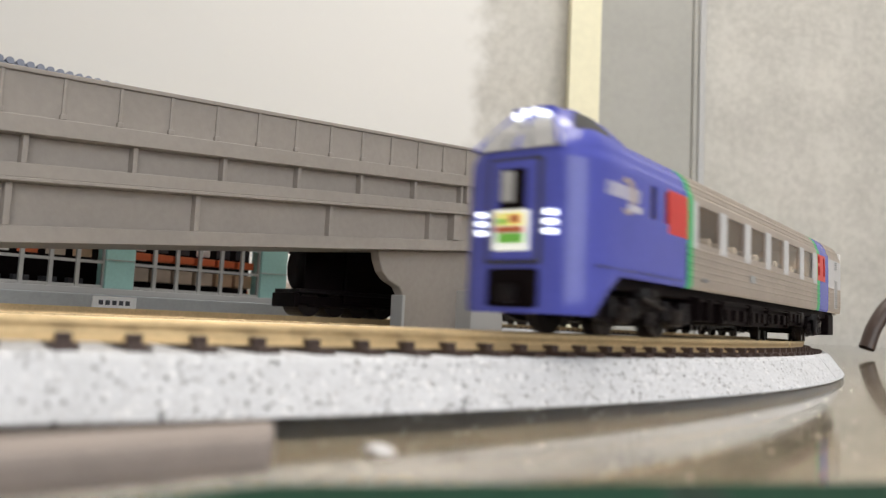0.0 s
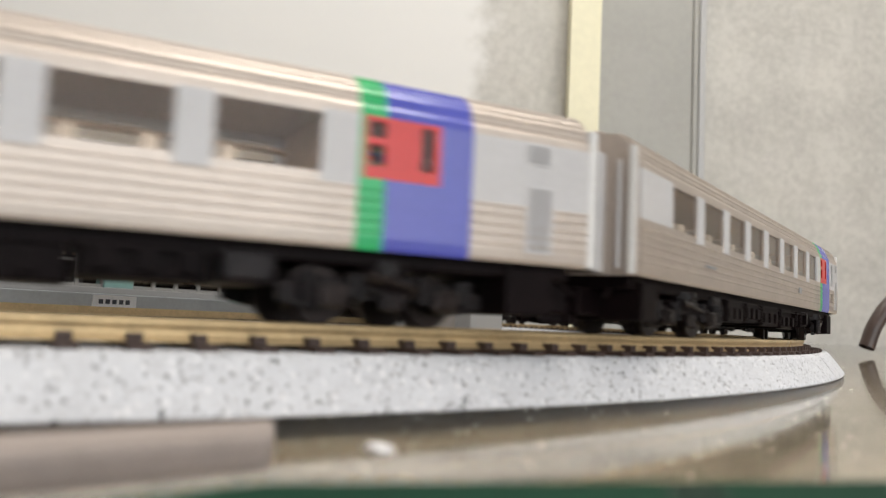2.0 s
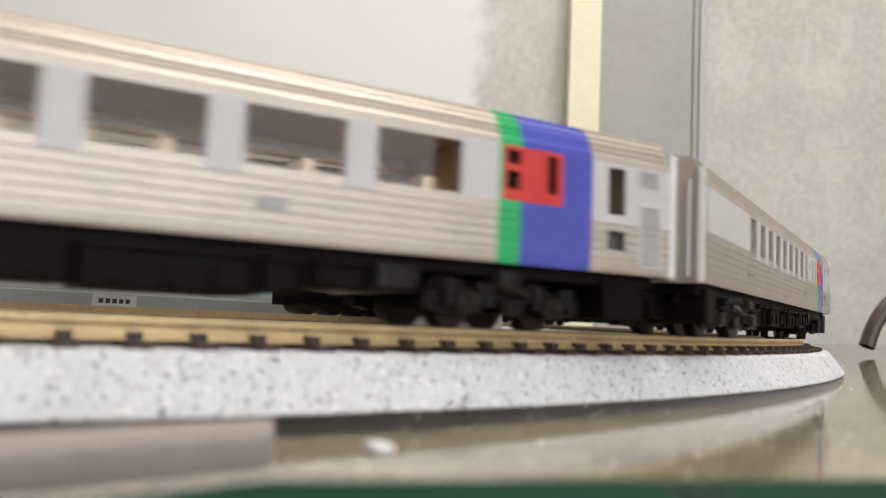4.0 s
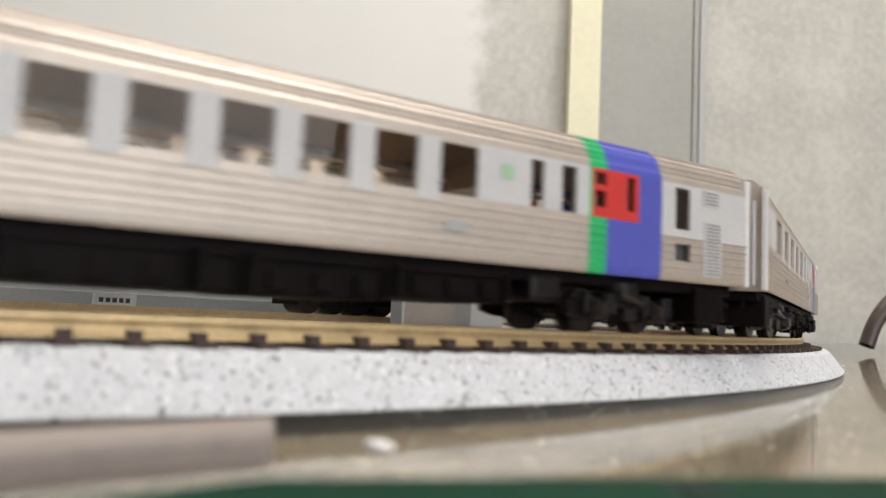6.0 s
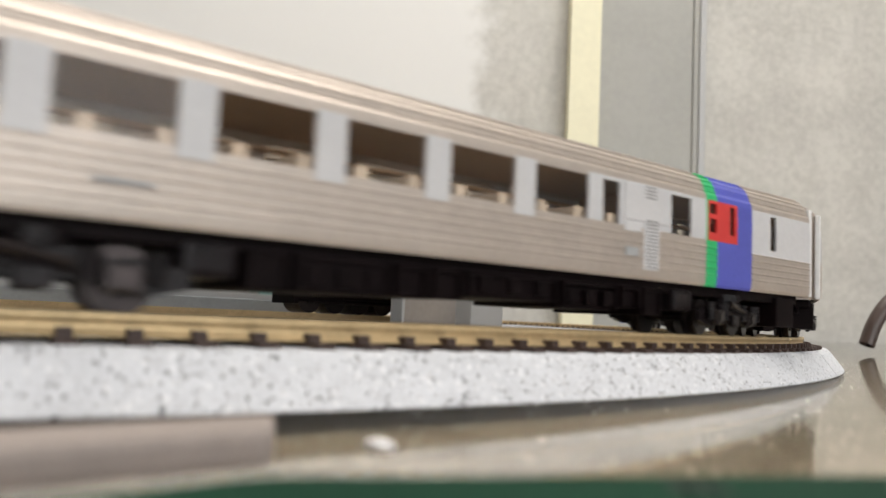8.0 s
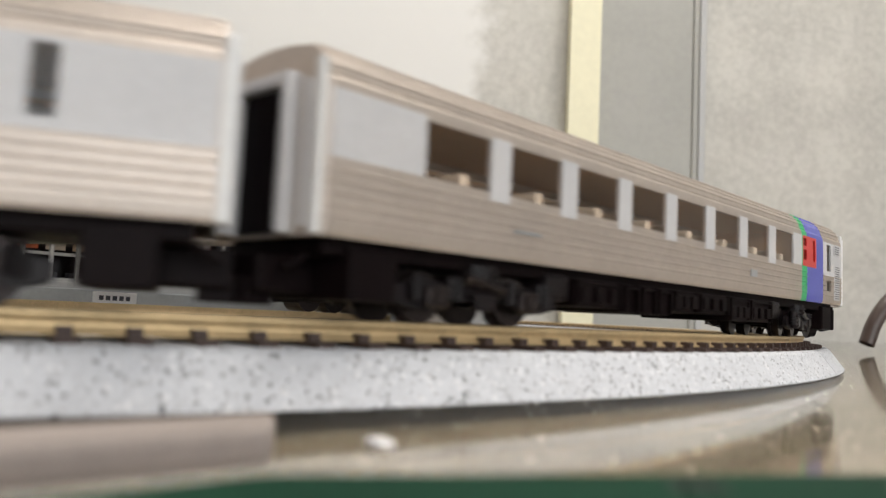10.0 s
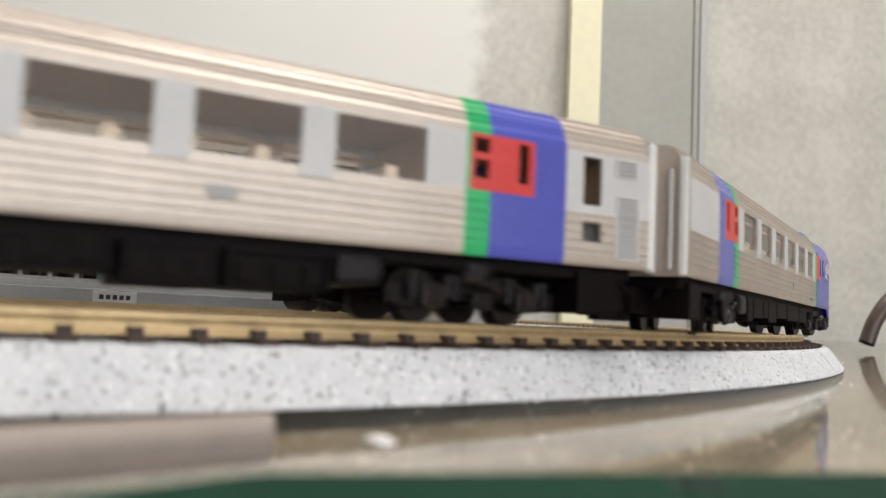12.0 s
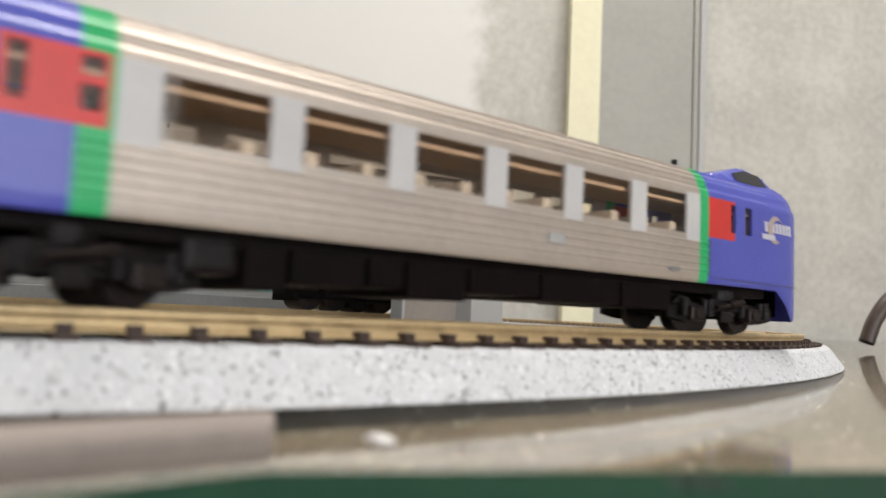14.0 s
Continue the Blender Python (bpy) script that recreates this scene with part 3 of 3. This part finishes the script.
    for y in (-6.0, 0, 6.0):
        rod(bm, (-73.95, y * 0.99, 22.1), (-69.9, y * 0.47, 27.3), 0.3, 6)
    part("windscreen_frame", bm, BLUE, car)
    # front face: gangway door, window, headsign, lamps, bumper opening
    part("front_door", boxed(-74.2, -71.0, -3.4, 3.4, 8.2, 20.6, bevel=0.5), BLUE, car, "blue front gangway door")
    part("door_seam", boxed(-74.05, -73.0, -3.75, 3.75, 7.95, 20.9, bevel=0.2), INK, car)
    part("front_window_frame", boxed(-74.32, -73.6, -1.9, 1.9, 14.4, 19.5, bevel=0.2), BLACK, car, "black front window frame")
    part("front_window", boxed(-74.42, -73.7, -0.2, 1.6, 15.4, 19.2, bevel=0.1), SCREEN, car, "grey front door window")
    sign = part("headsign", boxed(-74.7, -73.8, -2.4, 2.4, 9.4, 14.4, bevel=0.2), SIGNWHITE, car, "lit train headsign")
    for name, y0, y1, z0, z1, m in (("sign_sky", -2.0, 2.0, 12.4, 14.0, YELLOW), ("sign_band", -2.0, 2.0, 11.6, 12.3, ORANGE),
                                    ("sign_field", -2.0, 1.6, 10.3, 11.5, LIME), ("sign_mark", -1.5, -0.1, 12.7, 13.7, ORANGE), ("sign_mark", 0.5, 1.6, 12.5, 13.3, LIME)):
        x = -74.9 if name == "sign_mark" else -74.82
        part(name, boxed(x, -74.6, y0, y1, z0, z1), m, sign)
    part("bumper_opening", boxed(-74.0, -71.0, -3.6, 3.6, 2.6, 7.4, bevel=0.7), BLACK, car, "black coupler opening in the skirt")
    part("nose_coupler", boxed(-75.2, -71.0, -1.1, 1.1, 3.2, 5.4, bevel=0.4), DARK, car, "dark nose coupler")
    for y in (-1, 1):
        for k in range(3):
            part("headlamp", boxed(-73.6, -71.6, y * 4.8 - 0.9, y * 4.8 + 0.9, 11.4 + 1.15 * k, 12.1 + 1.15 * k, bevel=0.25), HEADLIGHT if index == 0 else SILVER, car, "rectangular white headlamp")
        bm = bmesh.new()
        for k in range(9):
            u = -69.0 + 1.18 * k
            d = 9.45 * (1 - 0.006 * max(0.0, -66.0 - u) ** 2) + 0.06
            prism(bm, [(u, 16.9), (u + 0.9, 16.9), (u + 1.25, 18.6), (u + 0.35, 18.6)], y * (d - 0.16), y * d)
        prism(bm, [(-62.0, 15.6), (-57.8, 15.6), (-57.6, 16.5), (-61.8, 16.5)], y * 9.36, y * 9.54)
        part("side_lettering", bm, SILVER, car, "pale silver lettering bars")
        bm = bmesh.new()
        pts = [(-62.0 + 2.4 * math.cos(a), 17.4 + 2.4 * math.sin(a)) for a in [i * math.pi / 10 - 1.9 for i in range(15)]]
        pts += [(-62.9 + 1.9 * math.cos(a), 17.4 + 1.8 * math.sin(a)) for a in [i * math.pi / 10 - 1.9 for i in range(14, -1, -1)]]
        prism(bm, pts, y * 9.42, y * 9.52)
        part("side_emblem", bm, GOLD, car, "dull gold crescent emblem")
        bm = bmesh.new()
        for k in range(9):
            box(bm, -42.6 + back - 0.5, -42.6 + back + 0.15, y * 9.5 - 0.05, y * 9.5 + 0.05, 8.4 + 0.62 * k, 8.65 + 0.62 * k)
        part("vent_slits", bm, INK, car)
        part("number_plate", boxed(-8.6, -5.6, y * 9.62 - 0.1, y * 9.62 + 0.1, 10.0, 11.3), GRID, car, "small pale plate")
        bm = bmesh.new()
        pts = [(-32.6 + 1.5 * math.cos(a), 8.7 + 0.35 * math.sin(a)) for a in [i * math.pi / 8 for i in range(16)]]
        prism(bm, pts, y * 9.4, y * 9.68)
        part("maker_plate", bm, LOUVRE, car, "small dark oval plate")
    part("skirt_line", boxed(-69.6, -43.0, -9.49, 9.49, 7.95, 8.05), INK, car)
    for y in (-1,):
        for u0, u1, z0, z1 in ((66.6, 69.4, 8.6, 15.4), (66.4, 69.0, 18.4, 20.0)):
            part("vent_surround", boxed(u0 - 0.4, u1 + 0.4, y * 9.5 - 0.08, y * 9.5 + 0.08, z0 - 0.3, z1 + 0.3, bevel=0.05), PALE, car)
            bm = bmesh.new()
            k = z0
            while k < z1:
                box(bm, u0, u1, y * 9.6 - 0.06, y * 9.6 + 0.06, k, k + 0.22)
                k += 0.5
            part("vent_grille", bm, LOUVRE, car, "grey louvred vent")
    cabin(car, -58, 69, 44)
    underframe(car, rnd, front=-62.0)
    end_wall(car, 1)
    bogie(car, -50, -TURN)
    bogie(car, 50, TURN)
    return car


def train():
    group = "cars of the express train"
    cars = [cab_car(0), coach("coach", 1), coach("narrow", 2), coach("service", 3), coach("coach", 4), cab_car(5, 0.8)]
    words = ["model railway cab car with rounded lavender-blue nose and lit headlamps",
             "grey corrugated model coach with eight wide windows and red door",
             "grey corrugated model coach with many narrow windows and leaf emblem",
             "grey corrugated model coach with wash room panels and red door",
             "grey corrugated model coach with eight wide windows and red door",
             "trailing model railway cab car with lavender-blue nose and unlit lamps"]
    for c, w in zip(cars, words):
        tagged(c, w, "train car", group)
        CARS.append(c)


# ---- behind the curve ----
def ground_point(x_px, depth):
    """A place seen at that bearing, at a depth along the view from the eye."""
    f = Vector((math.sin(YAW), math.cos(YAW), 0))
    r = Vector((math.cos(YAW), -math.sin(YAW), 0))
    return Vector((0, EYE_Y, 0)) + f * depth + r * ((x_px - 784) / 1369 * depth)


VIA_A, VIA_B = ground_point(-60, 152), ground_point(905, 292)


def viaduct():
    d = VIA_B - VIA_A
    length = d.length
    v = tagged(empty("viaduct", Matrix.Translation(VIA_A * MM) @ Matrix.Rotation(math.atan2(d.y, d.x), 4, "Z")),
               "grey plastic model railway viaduct with plate girders", "viaduct")

    def z_of(u):
        return 19.8 + 0.0865 * u

    def slab(name, u0, u1, y0, y1, a, b, label=""):
        bm = bmesh.new()
        prism(bm, [(u0, z_of(u0) + a), (u1, z_of(u1) + a), (u1, z_of(u1) + b), (u0, z_of(u0) + b)], y0, y1)
        ob = part(name, bm, CONCRETE, v, label)
        bev = ob.modifiers.new("edge", "BEVEL")
        bev.width, bev.segments = 0.00018, 2
        return ob

    e = length
    slab("lower_flange", 0, e, -0.6, 40, 0, 3.6, "grey girder flange")
    slab("lower_web", 0, e, 1.6, 38, 3.6, 12.6)
    slab("middle_flange", 0, e, -2.6, 40, 12.6, 13.4)
    slab("middle_flange_face", 0, e, -2.4, 40, 13.4, 16.4)
    slab("upper_web", 0, e, 0.4, 38, 16.4, 22.4)
    slab("deck_edge", 0, e, -3.4, 42, 22.4, 26.2)
    slab("parapet", 0, e, -2.4, -0.9, 26.2, 35.2)
    slab("parapet_cap", 0, e, -3.1, -0.4, 35.2, 36.2)
    slab("far_parapet", 0, e, 38.0, 39.4, 26.2, 36.0)
    u = 6.5
    while u < e - 2:
        slab("lower_stiffener", u - 0.7, u + 0.7, -0.4, 1.7, 3.6, 12.6)
        u += 43.5
    u = 8.4
    while u < e - 2:
        slab("upper_stiffener", u - 0.6, u + 0.6, -1.8, 0.5, 16.4, 22.4)
        u += 23.8
    u = 2.4
    while u < e - 2:
        slab("parapet_post", u - 0.4, u + 0.4, -2.9, -2.3, 26.6, 35.2)
        slab("post_foot", u - 0.75, u + 0.75, -3.3, -2.3, 26.2, 27.4)
        u += 12.45
    slab("joint_pilaster", 148, 152, -1.4, 1.6, 3.6, 12.6)
    slab("joint_pilaster", 152.5, 155.5, -2.9, 0.4, 16.4, 22.4)
    # pier with a flared head at the far end
    bm = bmesh.new()
    left = [(131.9, 0), (132.0, 12), (132.0, 16.5), (130.4, 18.8), (125.2, 20.8), (122.2, 23.4), (120.4, 27.0), (119.8, z_of(119.8) - 0.1)]
    prism(bm, left + [(180.2, z_of(180.2) - 0.1), (179.6, 27.0), (177.8, 23.4), (174.8, 20.8), (171.6, 18.8), (170.4, 16.5), (170.5, 12), (170.6, 0)], 6, 10)
    ob = part("pier", bm, CONCRETE, v, "grey pier with flared head")
    bev = ob.modifiers.new("edge", "BEVEL")
    bev.width, bev.segments = 0.0005, 2
    # light on the pier's left edge, made as a paler strip
    part("pier_lit_edge", boxed(131.2, 132.6, 5.2, 10.6, 0, 16.4, bevel=0.4), GRID, v, "pale strip standing for the pier's lit edge")
    part("pier_foot", boxed(160, 179, -1.0, 12, 0, 19.5, bevel=0.5), GRID, v, "pale grey block against the pier")


def back_track():
    a, b = ground_point(-80, 190), ground_point(745, 315)
    d = b - a
    n = d.length
    m = Matrix.Translation(a * MM) @ Matrix.Rotation(math.atan2(d.y, d.x), 4, "Z")
    tr = tagged(empty("straight_track", m), "straight track with brassy rails behind the curve", "train track")
    bm = bmesh.new()
    pts = [(-12.5, 0), (12.5, 0), (12.5, 0.8), (9.2, BED_TOP - 0.4), (-9.2, BED_TOP - 0.4), (-12.5, 0.8)]
    va = [bm.verts.new((0, y, z)) for y, z in pts]
    vb = [bm.verts.new((n, y, z)) for y, z in pts]
    bm.faces.new(va), bm.faces.new(vb)
    for i in range(6):
        bm.faces.new((va[i], va[(i + 1) % 6], vb[(i + 1) % 6], vb[i]))
    part("roadbed", bm, BALLAST, tr)
    for y in (-4.8, 4.8):
        part("rail", boxed(0, n, y - 0.5, y + 0.5, BED_TOP, RAIL), NICKEL, tr)
    u = 2.0
    while u < n - 2:
        part("sleeper", boxed(u - 1.05, u + 1.05, -8.6, 8.6, BED_TOP - 1, BED_TOP + 0.1), TIE, tr)
        u += 5.2
    return a, b, m, n


def station():
    a, b = ground_point(-120, 232), ground_point(560, 330)
    d = b - a
    n = d.length
    s = tagged(empty("station_building", Matrix.Translation(a * MM) @ Matrix.Rotation(math.atan2(d.y, d.x), 4, "Z")),
               "model station with teal columns, white window grids and tiled roof", "building")
    part("platform", boxed(-30, n - 13, -6, 12, 0, 12.0, bevel=0.4), PLATFORM, s, "grey platform edge")
    part("plinth", boxed(-30, n - 13.5, -1, 34, 12.0, 14.2, bevel=0.3), GRID, s)
    # The hall's dim inside is put into the black of these surfaces.
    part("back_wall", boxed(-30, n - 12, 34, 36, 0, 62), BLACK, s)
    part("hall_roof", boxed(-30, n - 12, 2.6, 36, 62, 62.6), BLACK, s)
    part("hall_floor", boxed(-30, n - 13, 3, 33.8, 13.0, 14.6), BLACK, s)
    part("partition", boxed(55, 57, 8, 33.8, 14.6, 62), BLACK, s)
    for u0, u1 in ((-12.0, -2.0), (51.6, 61.7), (113.2, 125.3)):
        col = part("column", boxed(u0, u1, 0, 8, 14.2, 62, bevel=0.3), TEAL, s, "pale teal column")
        part("column_joint", boxed(u0 - 0.15, u1 + 0.15, -0.15, 8.15, 24.0, 24.35), GRID, col)
    for bars in ((-2.0, 6.8, 16.0, 25.2, 34.2, 42.8, 51.6), (61.7, 69.8, 78.4, 87.4, 96.5, 105.4, 113.2)):
        for x in bars:
            part("mullion", boxed(x - 0.6, x + 0.6, 1.2, 2.6, 14.2, 62), GRID, s)
        for z in (14.8, 23.2, 33.0, 43.0, 53.0, 61.0):
            part("glazing_bar", boxed(bars[0], bars[-1], 1.4, 2.3, z - 0.5, z + 0.5), GRID, s)
    shop = random.Random(5)
    for i in range(6):
        x = (61.7 + 8.58 * (i + 0.5))
        part("awning", boxed(x - 3.7, x + 3.7, 5, 9, 25.2, 28.0, bevel=0.4), ORANGE, s, "orange shop awning")
        part("counter", boxed(x - 3.6, x + 3.6, 6, 12, 17.6, 22.6, bevel=0.3), SEATS if i < 4 else CABIN, s)
        part("notice", boxed(x - 2.8, x + 2.8, 8, 8.5, 28.8, 32.6), INK if i % 3 else WHITE, s)
    for i in range(6):
        x = -2 + 8.9 * (i + 0.5)
        part("poster", boxed(x - 3.2, x + 3.2, 10, 10.5, 25.0, 27.8 + shop.uniform(0, 3)), (ORANGE, SEATS, WHITE)[i % 3] if i < 5 else CABIN, s)
        part("bench", boxed(x - 2.6, x + 2.6, 14, 18, 14.6, 17.5, bevel=0.3), INK, s)
    part("upper_wall", boxed(-30, n * 0.56, 0.5, 34, 62, 80), TEAL, s)
    rf = part("roof", boxed(-32, n * 0.58, -6, 40, 80, 83.2, bevel=0.4), ROOFBLUE, s, "blue-grey ribbed roof")
    for i in range(37):
        bm = bmesh.new()
        x = -31 + i * 3.0
        rod(bm, (x, -7, 83.6), (x, 39, 83.6), 1.15, 8)
        part("roof_rib", bm, ROOFBLUE, rf)
    sign = ground_point(210, 222)
    p = tagged(empty("sign_plate", Matrix.Translation((sign.x * MM, sign.y * MM, 0)) @ Matrix.Rotation(math.atan2(d.y, d.x), 4, "Z")),
               "small white platform sign with dark lettering bars", "sign")
    part("board", boxed(-6.2, 6.2, -0.4, 0.4, 7.2, 11.0, bevel=0.1), WHITE, p)
    part("post", boxed(-0.5, 0.5, 0.1, 0.9, 0, 7.4), GRID, p)
    for i in range(5):
        part("lettering", boxed(-4.6 + i * 1.9, -3.4 + i * 1.9, -0.55, -0.3, 8.6, 9.9), INK, p)


def parked_engine():
    a = ground_point(512, 272)
    b = ground_point(690, 300)
    d = b - a
    e = tagged(empty("parked_locomotive", Matrix.Translation(a * MM) @ Matrix.Rotation(math.atan2(d.y, d.x), 4, "Z")),
               "black model locomotive parked on the straight track", "locomotive")
    n = d.length
    part("frame", boxed(0, n, -7, 7, RAIL + 4, RAIL + 7, bevel=0.4), BLACK, e)
    bm = bmesh.new()
    rod(bm, (4, 0, RAIL + 17), (n, 0, RAIL + 17), 8.2, 24)
    part("boiler", bm, BLACK, e, "black round boiler", True)
    part("buffer_beam", boxed(-1.5, 0.5, -8, 8, RAIL + 3, RAIL + 8, bevel=0.4), BLACK, e)
    part("cab", boxed(n * 0.42, n + 30, -8.5, 8.5, RAIL + 5, RAIL + 30, bevel=0.8), BLACK, e)
    part("smoke_deflector", boxed(2, n * 0.4, -8.4, -7.8, RAIL + 9, RAIL + 28, bevel=0.2), BLACK, e)
    part("running_board", boxed(0, n + 30, -9, 9, RAIL + 8, RAIL + 9.4, bevel=0.3), DARK, e)
    part("top_casing", boxed(3, n * 0.42, -7, 7, RAIL + 22, RAIL + 30, bevel=1.0), BLACK, e)
    for i in range(4):
        x = 6 + i * (n - 12) / 3
        bm = bmesh.new()
        rod(bm, (x, -5.6, RAIL + 4.4), (x, 5.6, RAIL + 4.4), 4.4, 24)
        part("wheel", bm, GUNMETAL, e, "dark metal driving wheel")
    bm = bmesh.new()
    rod(bm, (5, -6.4, RAIL + 4), (n - 6, -6.4, RAIL + 4), 0.6, 8)
    part("side_rod", bm, GUNMETAL, e)


def foreground():
    q = ground_point(506, 43.5)
    f = boxed(-60, 0, 0, 5.6, 0, 2.2, bevel=0.6)
    for v in f.verts:
        if v.co.x > -5:
            v.co.x += 0.55 * v.co.y      # the end is cut aslant
    bmesh.ops.transform(f, matrix=Matrix.Translation((q.x, q.y, 0)) @ Matrix.Rotation(-YAW + 0.70, 4, "Z"), verts=f.verts)
    tagged(part("foam_strip", f, FELT), "soft greyish-pink foam strip lying on the table", "foam strip")
    m = bmesh.new()
    outline = [(-60, -60), (110, -60), (110, 27.5), (0.5, 2.1), (-7.0, 0.4), (-8.6, -0.8), (-13.5, -5.2), (-15.3, -6.8), (-60, -26.8)]
    low = m.faces.new([m.verts.new((x, y, 0.05)) for x, y in outline])
    low.normal_update()
    up = bmesh.ops.extrude_face_region(m, geom=[low])["geom"]
    bmesh.ops.translate(m, vec=(0, 0, 1.75), verts=[g for g in up if isinstance(g, bmesh.types.BMVert)])
    bmesh.ops.recalc_face_normals(m, faces=m.faces)
    bmesh.ops.bevel(m, geom=[e for e in m.edges if min(v.co.z for v in e.verts) > 1], offset=0.3, segments=2, affect="EDGES")
    q = ground_point(784, 33)
    m2 = Matrix.Translation((q.x, q.y, 0)) @ Matrix.Rotation(-YAW, 4, "Z")
    bmesh.ops.transform(m, matrix=m2, verts=m.verts)
    mat = tagged(part("cutting_mat", m, MAT), "dark green cutting mat with printed marks lying on the table", "cutting mat")
    for x, w in ((1212, 0.5), (1245, 0.8), (1276, 0.4)):
        g = ground_point(x, 35.0)
        bm = boxed(-w, w, -1.4, 0.9, 1.8, 1.83)
        bmesh.ops.transform(bm, matrix=Matrix.Translation((g.x, g.y, 0)) @ Matrix.Rotation(-YAW, 4, "Z"), verts=bm.verts)
        part("printed_mark", bm, MATLINE, mat)
    q = ground_point(690, 50)
    bm = bmesh.new()
    bmesh.ops.create_icosphere(bm, subdivisions=3, radius=1.0)
    for v in bm.verts:
        v.co *= 1 + 0.35 * noise.noise(v.co * 0.9)
        v.co.z = v.co.z * 0.45 + 0.5
        v.co += Vector((q.x, q.y, 0))
    tagged(part("lint_scrap", bm, PALE, None, "", True), "tiny white scrap of lint on the table", "lint")
    # dust and crumbs on the clear layer over the table
    rnd = random.Random(9)
    bm = bmesh.new()
    for i in range(900):
        depth = 36 + 210 * rnd.random() ** 1.6
        g = ground_point(480 + 1050 * rnd.random(), depth)
        if (g.x ** 2 + (g.y - RAD) ** 2) ** 0.5 < RAD + 13.5:
            continue
        k = rnd.choice((0.05, 0.07, 0.07, 0.10, 0.18)) * (0.6 + depth / 160)
        a = rnd.random() * 6.28
        pts = [bm.verts.new((g.x + k * rnd.uniform(0.5, 1.4) * math.cos(a + b), g.y + k * math.sin(a + b), 0.01)) for b in (0, 1.6, 3.1, 4.7)]
        top = bm.verts.new((g.x, g.y, 0.01 + k * 0.8))
        bm.faces.new(pts)
        for p, q2 in zip(pts, pts[1:] + pts[:1]):
            bm.faces.new((p, q2, top))
    tagged(part("dust", bm, DUST), "fine pale dust specks scattered on the polished table", "dust", kind="stuff")
    # hanging cable beside the wall
    cu = bpy.data.curves.new("cable", "CURVE")
    cu.dimensions, cu.bevel_depth, cu.bevel_resolution = "3D", 0.0042, 3
    sp = cu.splines.new("BEZIER")
    pts = [(1537, 420, 4.2), (1553, 421, 17), (1588, 424, 31), (1650, 430, 44), (1750, 440, 30), (1830, 450, 4.2)]
    sp.bezier_points.add(len(pts) - 1)
    for bp, (x, dep, z) in zip(sp.bezier_points, pts):
        g = ground_point(x, dep)
        bp.co = (g.x * MM, g.y * MM, z * MM)
        bp.handle_left_type = bp.handle_right_type = "AUTO"
    cu.materials.append(CABLE)
    tagged(new("cable", cu), "thick dark brown cable arched on the table", "cable")


room()
train()
viaduct()
station()
parked_engine()
foreground()
back_track()
curved_track()


# ---- what moves ----
PITCH_CARS = 153.86


def lead(t):
    """Arc position of the leading car's middle at t seconds, millimetres."""
    q = t / 7 - 1
    s = 124.8 - 71.1 * t + 0.99 * t * t - 25.07 - 27.45 * q + 22.06 * q ** 2 + 10.38 * q ** 3 - 20.24 * q ** 4
    return s + 7.6 * max(0.0, 1 - t / 0.5) ** 2


def car_pose(s):
    a = s / RAD
    r = RAD * math.cos(TURN)
    return Matrix.Translation((r * math.sin(a) * MM, (RAD - r * math.cos(a)) * MM, (RAIL + 0.35) * MM)) @ Matrix.Rotation(a, 4, "Z")


def motions():
    times = [i * 0.25 for i in range(57)]
    for k, c in enumerate(CARS):
        flip = Matrix.Rotation(math.pi, 4, "Z") if k == 5 else Matrix.Identity(4)
        walk(c, [(t, car_pose(lead(t) + PITCH_CARS * k) @ flip) for t in times])
    for i, w in enumerate(WHEELS):
        sign = -1 if i >= len(WHEELS) - 4 else 1
        base = w.matrix_basis.translation.copy()
        rows = [(f / 30, Matrix.Translation(base) @ Matrix.Rotation(sign * lead(f / 30) / 2.8, 4, "Y")) for f in range(0, 421)]
        walk(w, rows)


motions()
